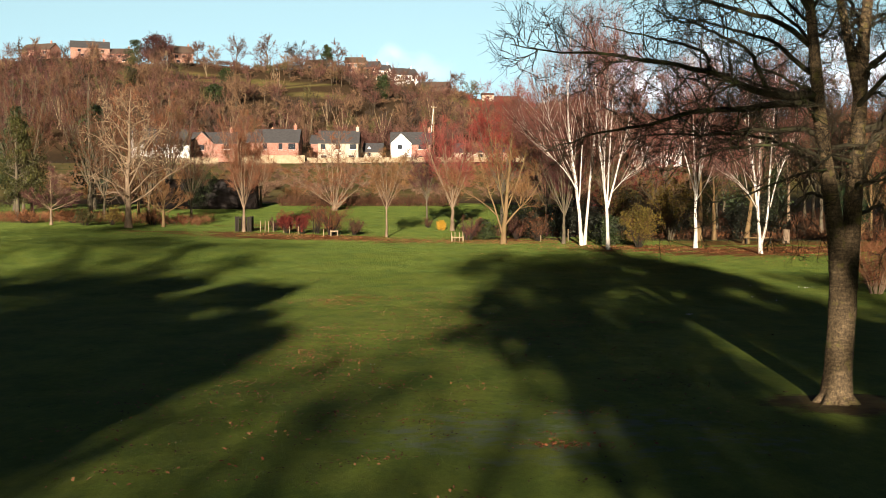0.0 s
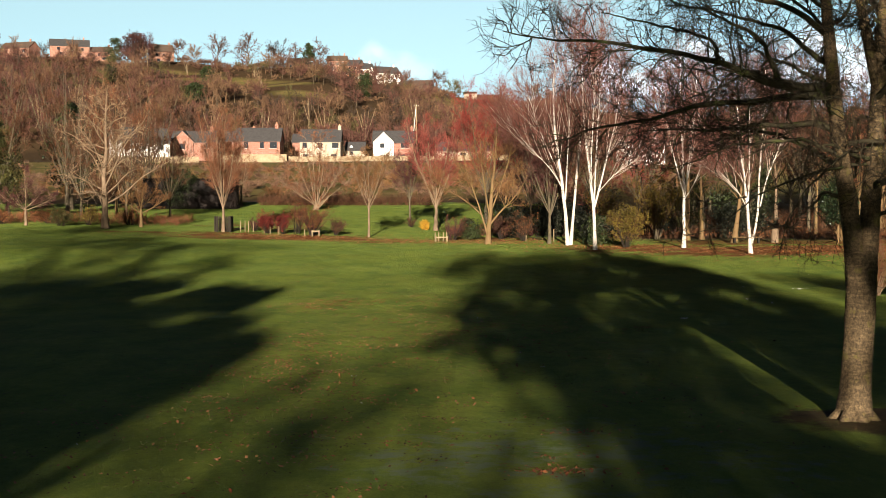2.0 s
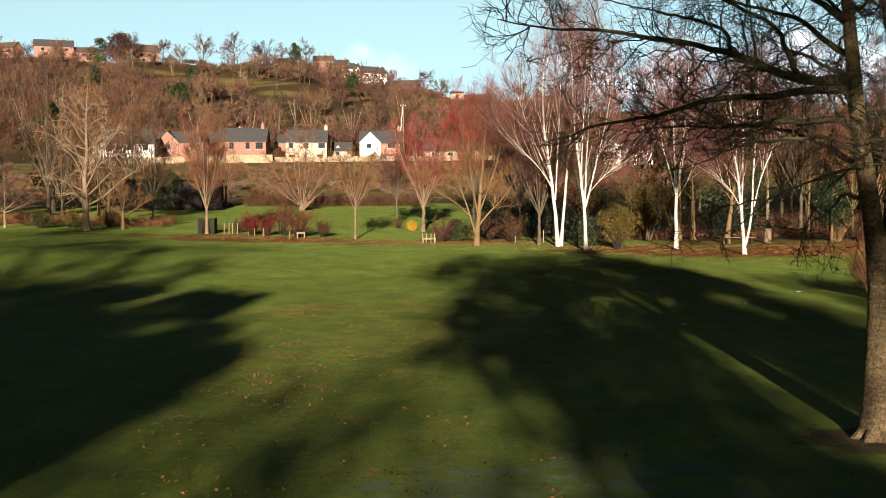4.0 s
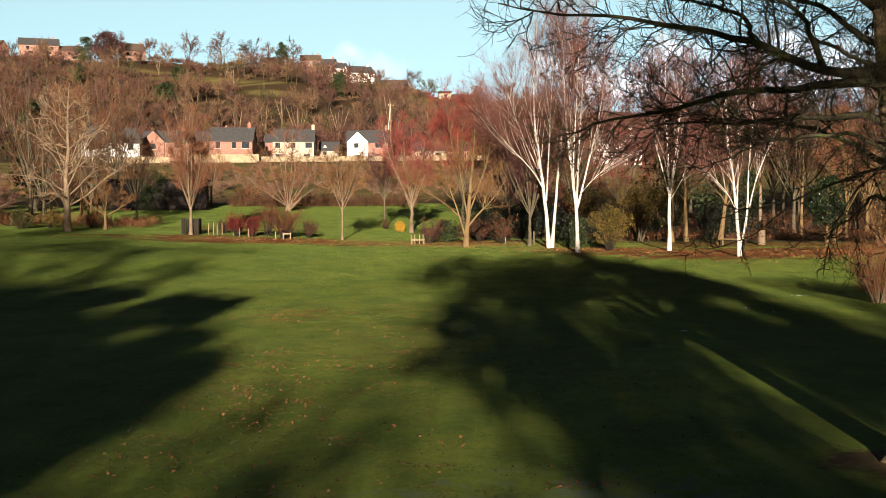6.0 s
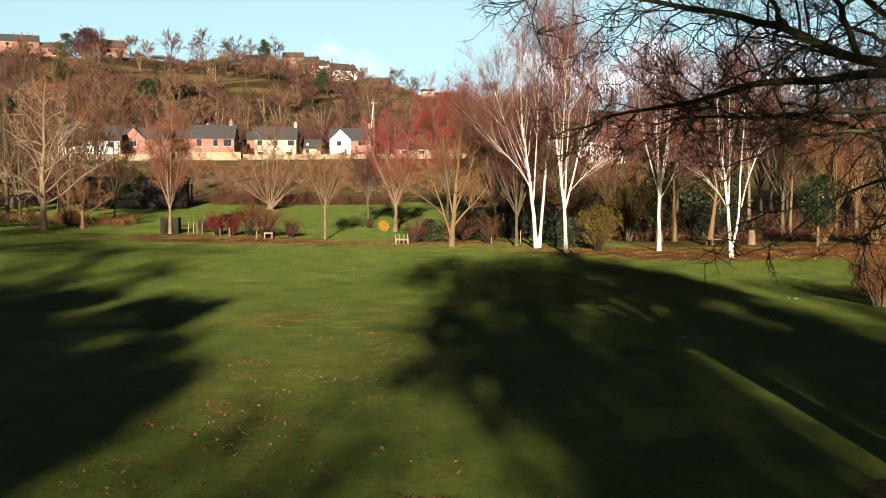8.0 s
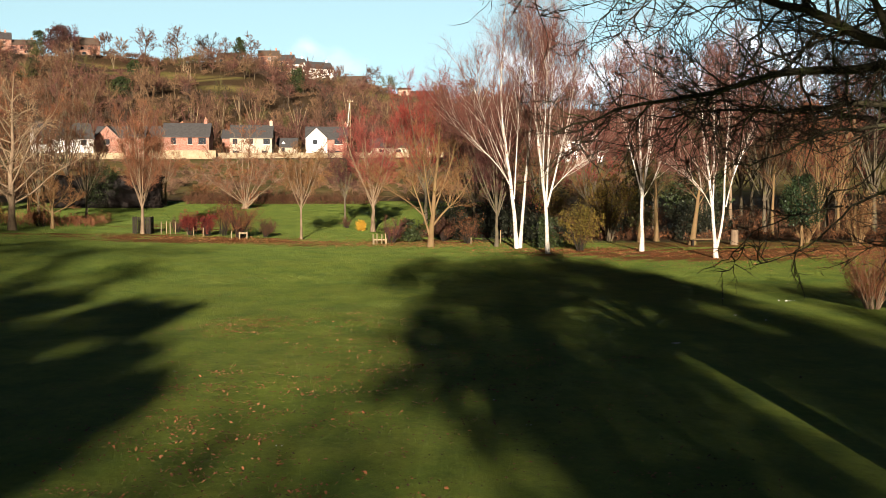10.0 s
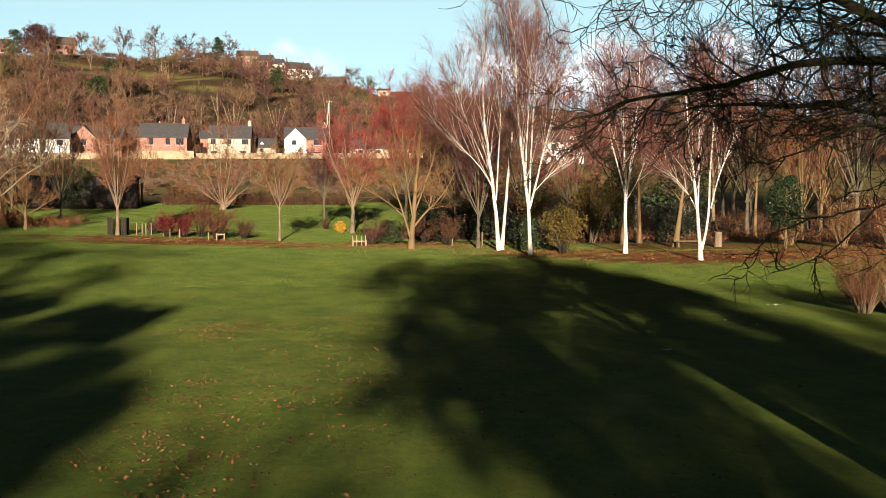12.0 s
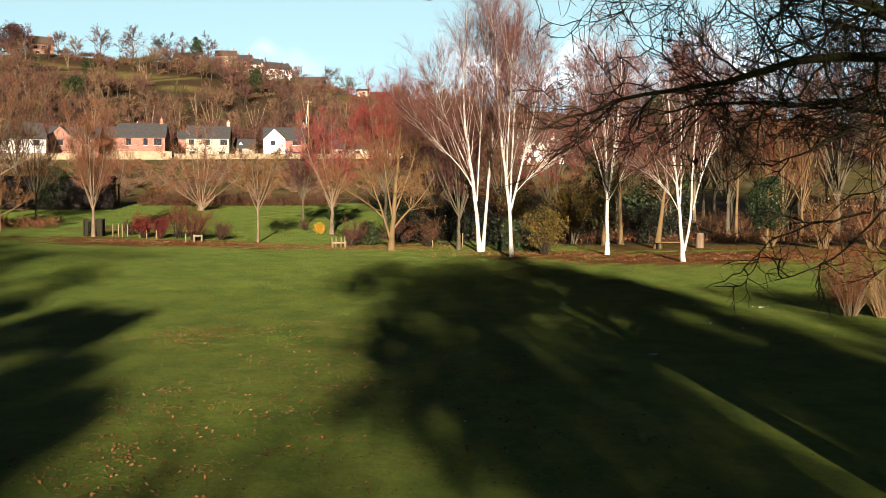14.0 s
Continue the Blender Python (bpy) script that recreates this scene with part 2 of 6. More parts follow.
M = dict(
    grass=grass_mat(),
    ground=ground_mat(),
    oak=oak_bark(),
    oak_limb=bark("oak_limb_bark", (0.0235, 0.0206, 0.0131), (0.0935, 0.0796, 0.0467), 9, 0.02, (0.0654, 0.0748, 0.0235)),
    oak_twig=twig_mat("oak_twig", (0.0306, 0.0224, 0.0143), (0.0714, 0.051, 0.0306)),
    birch=birch_bark(),
    birch_branch=plain("birch_branch", (0.295, 0.23, 0.189), (0.476, 0.41, 0.353), 3.0),
    birch_twig=twig_mat("birch_twig", (0.0942, 0.0351, 0.0263), (0.175, 0.0758, 0.0584)),
    pale=bark("pale_bark", (0.1, 0.07, 0.045), (0.285, 0.2, 0.13), 5, 0.02),
    tan=bark("tan_bark", (0.115, 0.0722, 0.0322), (0.24, 0.153, 0.0772), 5, 0.02, (0.157, 0.117, 0.0429)),
    grey=bark("grey_bark", (0.06, 0.048, 0.033), (0.144, 0.114, 0.078), 6, 0.02, (0.12, 0.108, 0.048)),
    tan_twig=twig_mat("tan_twig", (0.121, 0.0557, 0.0219), (0.208, 0.107, 0.0438)),
    brown_twig=twig_mat("brown_twig", (0.0616, 0.0276, 0.0137), (0.123, 0.0551, 0.0275)),
    orange_twig=twig_mat("orange_twig", (0.131, 0.0471, 0.0222), (0.197, 0.0818, 0.0394)),
    red_twig=twig_mat("red_twig", (0.166, 0.0304, 0.0248), (0.254, 0.0662, 0.0497)),
    crimson_twig=twig_mat("crimson_twig", (0.156, 0.021, 0.018), (0.24, 0.042, 0.03)),
    purple_twig=twig_mat("purple_twig", (0.056, 0.018, 0.018), (0.104, 0.04, 0.032)),
    wood_a=twig_mat("wood_twig_brown", (0.068, 0.034, 0.021), (0.14, 0.073, 0.045)),
    wood_b=twig_mat("wood_twig_red", (0.08, 0.034, 0.026), (0.142, 0.063, 0.047)),
    wood_c=twig_mat("wood_twig_tan", (0.112, 0.062, 0.034), (0.2, 0.117, 0.064)),
    wood_d=twig_mat("wood_twig_dark", (0.03, 0.02, 0.014), (0.07, 0.045, 0.03)),
    wood_e=twig_mat("wood_twig_olive", (0.055, 0.05, 0.018), (0.11, 0.09, 0.032)),
    # Paler than wood_trunk: the sun these poles catch is in the colour.
    sunlit_pole_bark=plain("sunlit_pole_bark", (0.2, 0.15, 0.09), (0.36, 0.28, 0.18), 0.5),
    wood_trunk=plain("wood_trunk", (0.07, 0.052, 0.035), (0.15, 0.115, 0.075), 0.5),
    ever=twig_mat("evergreen_leaf", (0.0135, 0.0225, 0.008), (0.0405, 0.0525, 0.016), 0.45, 0.5),
    # Near-black leaves: the hollow's shade is put into their colour.
    shade_leaf=twig_mat("shaded_laurel_leaf", (0.006, 0.008, 0.004), (0.018, 0.02, 0.01), 0.45, 0.6),
    ivy=twig_mat("ivy_leaf", (0.028, 0.0308, 0.0084), (0.0672, 0.0616, 0.0168), 0.4, 0.5),
    holly=twig_mat("holly_leaf", (0.0096, 0.021, 0.0096), (0.028, 0.042, 0.018), 0.5, 0.22),
    yellow=twig_mat("yellow_leaf", (0.36, 0.193, 0.0134), (0.504, 0.29, 0.0336), 0.3),
    olive=twig_mat("olive_leaf", (0.0672, 0.0528, 0.0072), (0.144, 0.096, 0.0168), 0.45),
    berry=twig_mat("berry_leaf", (0.0953, 0.00923, 0.00735), (0.147, 0.0257, 0.0147), 0.4),
    rust=twig_mat("rust_leaf", (0.11, 0.0385, 0.0138), (0.187, 0.077, 0.0275), 0.4),
    straw=twig_mat("straw", (0.216, 0.132, 0.06), (0.33, 0.216, 0.108), 0.35),
    leaf=twig_mat("fallen_leaf", (0.17, 0.048, 0.016), (0.34, 0.16, 0.07), 0.55),
    leaf_dark=twig_mat("rotting_leaf", (0.035, 0.018, 0.008), (0.11, 0.05, 0.02), 0.5),
    pale_twig=twig_mat("pale_twig", (0.24, 0.15, 0.085), (0.38, 0.27, 0.17), 0.3),
    # Brown beech twigs taken almost to black, as shade over the hedge would.
    hedge_shaded=twig_mat("shaded_hedge_twig", (0.005, 0.003, 0.0025), (0.013, 0.007, 0.005), 0.4),
    copper=twig_mat("copper_twig", (0.03, 0.012, 0.012), (0.085, 0.034, 0.03), 0.4),
    slope_twig=twig_mat("bramble_twig", (0.1, 0.055, 0.034), (0.19, 0.112, 0.07), 0.4),
    oakleaf=twig_mat("withered_leaf", (0.035, 0.0175, 0.0084), (0.098, 0.042, 0.0175), 0.4),
    feather=plain("feather", (0.75, 0.75, 0.73), (0.85, 0.85, 0.83)),
    post=plain("post_wood", (0.236, 0.168, 0.0945), (0.341, 0.262, 0.168), 8),
    dark_wood=plain("dark_wood", (0.012, 0.0095, 0.007), (0.032, 0.024, 0.016), 8),
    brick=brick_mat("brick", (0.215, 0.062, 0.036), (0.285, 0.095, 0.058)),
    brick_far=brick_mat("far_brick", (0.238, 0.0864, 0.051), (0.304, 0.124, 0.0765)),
    render=plain("painted_render", (0.74, 0.71, 0.66), (0.84, 0.81, 0.77), 0.6),
    cream=plain("cream_render", (0.395, 0.324, 0.242), (0.472, 0.402, 0.315), 0.6),
    slate=plain("slate", (0.047, 0.045, 0.046), (0.085, 0.08, 0.08), 2.5, 0.85),
    tile=plain("brown_tile", (0.07, 0.05, 0.04), (0.14, 0.1, 0.075), 2.5, 0.8),
    stone=plain("boundary_stone", (0.27, 0.204, 0.12), (0.42, 0.336, 0.228), 1.5, 0.9),
    frame=plain("window_frame_paint", (0.72, 0.71, 0.69), (0.82, 0.81, 0.79)),
    pot=plain("chimney_pot", (0.4, 0.2, 0.12), (0.55, 0.32, 0.2)),
    metal=plain("pale_metal", (0.55, 0.53, 0.5), (0.7, 0.68, 0.64), 2, 0.5),
)
pane_m, pane_t, pane_b = nodes_of("window_pane")
pane_b.inputs["Base Color"].default_value = (0.02, 0.024, 0.03, 1)
pane_b.inputs["Roughness"].default_value = 0.08
M["pane"] = pane_m


# ---- mesh builders ----
def mesh_of(name, verts, quads=None, tris=None, smooth=True):
    verts = np.asarray(verts, np.float32).reshape(-1, 3)
    quads = np.zeros((0, 4), int) if quads is None else np.asarray(quads).reshape(-1, 4)
    tris = np.zeros((0, 3), int) if tris is None else np.asarray(tris).reshape(-1, 3)
    me = bpy.data.meshes.new(name)
    me.vertices.add(len(verts))
    me.vertices.foreach_set("co", verts.ravel())
    me.loops.add(quads.size + tris.size)
    me.loops.foreach_set("vertex_index", np.concatenate([quads.ravel(), tris.ravel()]).astype(np.int32))
    me.polygons.add(len(quads) + len(tris))
    starts = np.concatenate([np.arange(len(quads)) * 4, quads.size + np.arange(len(tris)) * 3])
    me.polygons.foreach_set("loop_start", starts.astype(np.int32))
    me.polygons.foreach_set("use_smooth", np.full(len(starts), smooth))
    me.update(calc_edges=True)
    return me


def link(name, me, material, parent=None, label=""):
    if material:
        me.materials.append(material)
    ob = new(name, me)
    ob.parent = parent
    if label:
        ob["label"] = label
    return ob


def part(name, bm, material, parent, label=""):
    me = bpy.data.meshes.new(name)
    bm.to_mesh(me)
    bm.free()
    return link(name, me, material, parent, label)


def thing(name, x, y, z, label, category, turn=0.0, group="", kind=""):
    ob = new(name)
    ob.matrix_basis = pose(x, y, z, 0, 0, turn)
    return tagged(ob, label, category, group, kind)


class Soup:
    """Collects vertices and faces of one mesh."""

    def __init__(self):
        self.v, self.q, self.t, self.n = [], [], [], 0

    def add(self, v, q=None, t=None):
        v = np.asarray(v, np.float32).reshape(-1, 3)
        if q is not None and len(q):
            self.q.append(np.asarray(q).reshape(-1, 4) + self.n)
        if t is not None and len(t):
            self.t.append(np.asarray(t).reshape(-1, 3) + self.n)
        self.v.append(v)
        self.n += len(v)
        return self

    def arrays(self):
        v = np.concatenate(self.v) if self.v else np.zeros((0, 3), np.float32)
        q = np.concatenate(self.q) if self.q else np.zeros((0, 4), int)
        t = np.concatenate(self.t) if self.t else np.zeros((0, 3), int)
        return v, q, t

    def mesh(self, name, smooth=True):
        return mesh_of(name, *self.arrays(), smooth)


def unit(v):
    return v / np.maximum(np.linalg.norm(v, axis=-1, keepdims=True), 1e-9)


def tubes(P, R, k):
    """Tapered tubes along N lines of n points."""
    N, n = P.shape[:2]
    T = unit(np.gradient(P, axis=1))
    main = unit(P[:, -1] - P[:, 0])
    ref = np.where(np.abs(main[:, 2:3]) > 0.8, np.array([[1.0, 0.2, 0.0]]), np.array([[0.0, 0.1, 1.0]]))
    U = unit(np.cross(T, ref[:, None, :]))
    W = np.cross(T, U)
    a = np.arange(k) * 2 * np.pi / k
    ring = U[:, :, None, :] * np.cos(a)[None, None, :, None] + W[:, :, None, :] * np.sin(a)[None, None, :, None]
    V = P[:, :, None, :] + ring * R[:, :, None, None]
    i = np.arange(N)[:, None, None] * n * k
    j = np.arange(n - 1)[None, :, None] * k
    c = np.arange(k)[None, None, :]
    d = (c + 1) % k
    Q = np.stack([i + j + c, i + j + d, i + j + k + d, i + j + k + c], -1)
    return V.reshape(-1, 3), Q.reshape(-1, 4)


def blades(P, D, L, W, rng, across=None):
    """Thin pointed slips: one triangle each. across: the way their width mostly runs."""
    turn = rng.normal(size=P.shape)
    side = unit(np.cross(D, unit(turn)) if across is None else across + turn * 0.3) * W[:, None]
    V = np.stack([P - side, P + side, P + D * L[:, None]], 1)
    return V.reshape(-1, 3), np.arange(len(P) * 3).reshape(-1, 3)


def leaves(C, size, rng, flat=0.0):
    """Small bent leaves (two triangles each) at the points C."""
    N = len(C)
    nrm = rng.normal(size=(N, 3))
    nrm[:, 2] = np.abs(nrm[:, 2]) + flat
    nrm = unit(nrm)
    u = unit(np.cross(nrm, rng.normal(size=(N, 3))))
    w = np.cross(nrm, u)
    s = (np.asarray(size) * rng.uniform(0.6, 1.3, N))[:, None]
    bend = nrm * s * rng.uniform(-0.25, 0.25, (N, 1))
    V = np.stack([C - u * s * 0.5, C + w * s * 0.33 + bend, C + u * s * 0.5, C - w * s * 0.33 + bend], 1)
    f = np.arange(N)[:, None] * 4
    return V.reshape(-1, 3), np.concatenate([f + [0, 1, 2], f + [0, 2, 3]], 1).reshape(-1, 3)


def run(rng, P0, D, L, R, n, wander, lift, tip=0.25):
    """Lets N branches run out from P0 along D, n steps each."""
    P, D, out = P0.copy(), unit(D), [P0]
    for _ in range(n):
        D = unit(D + rng.normal(size=D.shape) * wander + np.array([0, 0, lift]))
        P = P + D * (L / n)[:, None]
        out.append(P)
    s = np.linspace(0, 1, n + 1)
    return np.stack(out, 1), R[:, None] * (1 - (1 - tip) * s[None, :])


def fork(rng, P, R, m, t0, t1, ang, spread, len0, len1, rr, flatten=0.0):
    """Starts of m branches on each of the lines P: place, direction, length and radius."""
    N, n = P.shape[:2]
    t = np.sort(rng.uniform(t0, t1, (N, m)), 1)
    f = t * (n - 1)
    i = np.minimum(f.astype(int), n - 2)
    w = (f - i)[..., None]
    rows = np.arange(N)[:, None]
    p = P[rows, i] * (1 - w) + P[rows, i + 1] * w
    T = unit(P[rows, i + 1] - P[rows, i])
    r = R[rows, i] * (1 - w[..., 0]) + R[rows, i + 1] * w[..., 0]
    any_ = rng.normal(size=p.shape)
    any_[..., 2] *= 1 - flatten
    perp = unit(any_ - (any_ * T).sum(-1, keepdims=True) * T)
    a = np.radians(rng.normal(ang, spread, (N, m)))[..., None]
    D = T * np.cos(a) + perp * np.sin(a)
    s = (t - t0) / max(t1 - t0, 1e-6)
    L = (len0 * (1 - s) + len1 * s) * rng.uniform(0.7, 1.25, (N, m))
    return p.reshape(-1, 3), D.reshape(-1, 3), L.ravel(), np.minimum(r * rr, r * 0.9).ravel()


def line(points, n):
    """A smooth line of n points through a few given ones."""
    p = np.array(points, float)
    s = np.r_[0, np.cumsum(np.linalg.norm(np.diff(p, axis=0), axis=1))]
    u = np.linspace(0, s[-1], n)
    q = np.stack([np.interp(u, s, p[:, a]) for a in range(3)], 1)
    for _ in range(2):
        q[1:-1] = 0.25 * q[:-2] + 0.5 * q[1:-1] + 0.25 * q[2:]
    return q


def grow(rng, P, R, levels):
    """Branches on branches. Each level: m, t0, t1, ang, spread, len0, len1, rr, n, wander, lift."""
    out = []
    for lv in levels:
        p, d, L, r = fork(rng, P, R, lv["m"], lv.get("t0", 0.2), lv.get("t1", 1.0), lv["ang"], lv.get("spread", 10), lv["len0"], lv["len1"], lv.get("rr", 0.6), lv.get("flatten", 0.0))
        r = np.maximum(r, lv.get("rmin", 0.004))
        P, R = run(rng, p, d, L, r, lv.get("n", 3), lv.get("wander", 0.12), lv.get("lift", 0.05), lv.get("tip", 0.3))
        out.append((P, R))
    return out


# ---- ground ----
GY = [-400, 10, 20, 35, 46, 56, 62, 69, 78, 86, 96, 110, 126, 142, 190, 255, 285, 312]
GZ = [0, 0.1, 0, -0.15, -0.15, 0.08, 0.36, 0.45, 0.5, 0.6, 0.85, 1.5, 2.4, 3.2, 6.5, 11.5, 13.2, 16.0]
RX = [-900, -400, -200, -124, -85, -47, -22, 4, 22, 43, 80, 200, 420, 900]
RZ = [60, 64, 66, 67, 63, 61, 57.5, 52, 49.5, 45.5, 43, 40, 36, 30]


def ground(x, y):
    """Height of the ground: lawn, rising bank, valley slope, hill."""
    x, y = np.asarray(x, float), np.asarray(y, float)
    low = np.interp(y, GY, GZ) + 0.024 * np.clip(-x - 2, 0, 30) * np.interp(y, [50, 62, 95, 125], [0, 1, 1, 0])
    s = np.clip((y - 312) / 213, 0, 1.35)
    f = np.where(s < 1, s * (1.18 - 0.18 * s), 1.0 - 0.25 * (s - 1))
    wave = (1.2 * np.sin(x * 0.05 + y * 0.021) + 0.8 * np.sin(x * 0.11 - y * 0.07)) * np.clip((y - 320) / 30, 0, 1)
    return np.where(y <= 312, low, 16 + (np.interp(x, RX, RZ) - 16) * f + wave)


def gz(x, y):
    return float(ground(x, y))


def soft(x, y, cx, cy, rx, ry):
    return np.clip(1.6 - 1.6 * np.hypot((x - cx) / rx, (y - cy) / ry), 0, 1)


FIELDS = ((-78, 464, 25, 8), (-47, 424, 13, 6), (18, 488, 30, 32), (-104, 493, 17, 6), (-54, 450, 12, 6))


def litter_at(x, y):
    """How thickly fallen leaves cover the grass."""
    a = np.maximum.reduce([soft(x, y, 20, 67.5, 15, 9), 0.95 * soft(x, y, -12, 82, 11, 8), 0.6 * soft(x, y, -14, 96, 9, 9), 0.75 * soft(x, y, -4, 79, 6, 5), 0.2 * soft(x, y, 6.72, 16.7, 1.4, 1.2), 0.6 * soft(x, y, -20, 84, 8, 3), 0.9 * soft(x, y, 31, 71, 13, 6), 0.8 * soft(x, y, 5, 83, 7, 5)])
    a = a * np.clip(0.75 + 0.45 * np.sin(x * 1.1 + 1.7 * np.sin(y * 0.8)) * np.sin(y * 1.3 + 0.7 * x) + 0.3 * np.sin(x * 2.9 - y * 2.3), 0, 1.2)
    return np.maximum(a, np.where((x > 12) & (y > 74) & (y < 84), 0.6, 0) * np.clip((x - 12) / 6, 0, 1))


def build_ground():
    xs = np.unique(np.r_[np.linspace(-2500, -420, 8), np.linspace(-400, -60, 35), np.arange(-50, 50.1, 1.0), np.linspace(60, 400, 35), np.linspace(420, 2500, 8)])
    ys = np.unique(np.r_[np.linspace(-2500, -400, 6), np.linspace(-380, 0, 20), np.arange(5, 142, 1.0), np.linspace(145, 330, 50), np.linspace(335, 620, 60), np.linspace(640, 4500, 12)])
    X, Y = np.meshgrid(xs, ys)
    Z = ground(X, Y)
    ny, nx = X.shape
    i = (np.arange(ny - 1)[:, None] * nx + np.arange(nx - 1)[None, :]).ravel()
    me = mesh_of("ground", np.stack([X, Y, Z], -1), np.stack([i, i + 1, i + nx + 1, i + nx], 1))
    x, y = X.ravel(), Y.ravel()
    litter = litter_at(x, y)
    frost = 0.3 * soft(x, y, 2.5, 13.5, 6.5, 5.0) + 0.12 * soft(x, y, -1, 16, 9, 6)
    # Scrub's dark colour also paints shade: hollow past x 6, soil at oak's foot.
    scrub = np.clip((y - 137) / 6, 0, 1) + soft(x, y, 6.8, 16.6, 1.5, 1.1) + np.clip((x - 6) / 3, 0, 1) * np.clip((y - 79) / 3, 0, 1) + np.clip((-x - 32) / 5, 0, 1) * np.clip((y - 90) / 5, 0, 1)
    hill = np.zeros_like(x)
    for cx, cy, rx, ry in FIELDS:
        hill = np.maximum(hill, np.clip(2 * soft(x, y, cx, cy, rx * 1.15, ry * 1.15), 0, 1))
    hill = np.maximum(hill, 0.85 * np.clip((y - 143) / 12, 0, 1) * np.clip((262 - y) / 8, 0, 1))
    cover = me.color_attributes.new("cover", "FLOAT_COLOR", "POINT")
    cover.data.foreach_set("color", np.stack([litter, frost, np.clip(scrub, 0, 1), np.ones_like(x)], 1).astype(np.float32).ravel())
    me.attributes.new("hill", "FLOAT", "POINT").data.foreach_set("value", hill.astype(np.float32))
    return tagged(link("ground", me, M["ground"]), "mown green lawn rising to a bank and a scrubby hill", "lawn", kind="structure")


build_ground()


# ---- trees and shrubs ----
def tree(name, x, y, stems, levels, mats, label, seed, sides=8, split=1, category="tree", leaf=None, z=None, group="", ends=(5, 4, 3, 3, 3), turn=0.0, clear=False):
    """stems: (points, radius at foot, radius at tip). mats: trunk, branches, twigs. leaf: (material, count, size)."""
    rng = np.random.default_rng(seed)
    top = thing(name, x, y, (gz(x, y) if z is None else z) - 0.04, label, category, turn, group)
    crown, tips = Soup(), []
    for number, (pts, r0, r1) in enumerate(stems):
        wood, branch = Soup(), Soup()
        n = max(6, 2 * len(pts))
        P = line(pts, n)[None]
        P[:, 1:-1] += rng.normal(size=(1, n - 2, 3)) * r0 * 0.12
        s = np.linspace(0, 1, n)
        R = (r0 + (r1 - r0) * s)[None]
        if pts[0][2] < 0.05:
            R = R * (1 + 0.4 * np.exp(-P[:, :, 2] / (2.2 * r0)))
        wood.add(*tubes(P, R, sides))
        if clear and number == 0:
            link("trunk", wood.mesh("wood"), mats[0], top)
            continue
        body = [lv for lv in levels if "slip" not in lv]
        made = grow(rng, P, R, body)
        for lv in levels[len(body) :]:
            q, d, L, _ = fork(rng, *made[-1], lv["m"], lv.get("t0", 0.1), 1.0, lv["ang"], lv.get("spread", 12), lv["len0"], lv["len1"], 0.5)
            v, f = blades(q, d, L, np.full(len(q), lv["slip"]), rng)
            crown.add(v, None, f)
        for k, (p, r) in enumerate(made):
            ((wood if mats[1] is mats[0] else branch) if k < split else crown).add(*tubes(p, r, ends[k]))
            if k == len(body) - 1:
                tips.append(p[:, 1:].reshape(-1, 3))
        stem = link("trunk" if number == 0 else "limb", wood.mesh("wood"), mats[0], top)
        if branch.n:
            link("branch_spray", branch.mesh("spray"), mats[1], stem)
    if crown.n:
        link("crown", crown.mesh("crown"), mats[2], top)
    if leaf:
        mat, count, size = leaf
        pool = np.concatenate(tips)
        c = pool[rng.integers(0, len(pool), count)] + rng.normal(size=(count, 3)) * size
        v, f = leaves(c, size, rng)
        link("foliage", mesh_of("foliage", v, None, f), mat, top)
    return top


def bush(name, x, y, h, w, seed, label, stem_mat, twig, leaf=None, stems=14, upright=0.12, m=7, m2=5, category="shrub", group="", z=None, thick=0.018):
    """A shrub of many stems from the ground, with twigs and leaves."""
    rng = np.random.default_rng(seed)
    top = thing(name, x, y, (gz(x, y) if z is None else z) - 0.03, label, category, 0.0, group)
    a = rng.uniform(0, 2 * np.pi, stems)
    out = rng.uniform(0.15, 1.0, stems) * (0.5 * w / h)
    P0 = np.stack([np.cos(a) * w * 0.1 * rng.uniform(0, 1, stems), np.sin(a) * w * 0.1 * rng.uniform(0, 1, stems), np.zeros(stems)], 1)
    D = np.stack([np.cos(a) * out, np.sin(a) * out, np.ones(stems)], 1)
    P, R = run(rng, P0, D, h * rng.uniform(0.65, 1.05, stems), np.full(stems, thick * 1.5), 5, 0.1, 0.0, 0.3)
    lv = grow(rng, P, R, [dict(m=m, t0=0.15, ang=35, spread=12, len0=0.4 * h, len1=0.22 * h, rr=0.6, n=3, lift=upright, rmin=thick * 0.45), dict(m=m2, t0=0.1, ang=38, spread=12, len0=0.16 * h, len1=0.1 * h, rr=0.6, n=2, lift=upright * 0.5, rmin=thick * 0.35)])
    for k in range(stems):
        link("stem", Soup().add(*tubes(P[k : k + 1], R[k : k + 1], 5)).mesh("stem"), stem_mat, top)
    s = Soup()
    for p, r in lv:
        s.add(*tubes(p, r, 3))
    link("crown", s.mesh("crown"), twig, top)
    if leaf:
        mat, count, size = leaf
        count, size = int(count * 1.6), size * 1.15
        pool = np.concatenate([p[:, 1:].reshape(-1, 3) for p, r in lv])
        c = pool[rng.integers(0, len(pool), count)] + rng.normal(size=(count, 3)) * size * 0.7
        v, f = leaves(c, size, rng)
        link("foliage", mesh_of("foliage", v, None, f), mat, top)
    return top


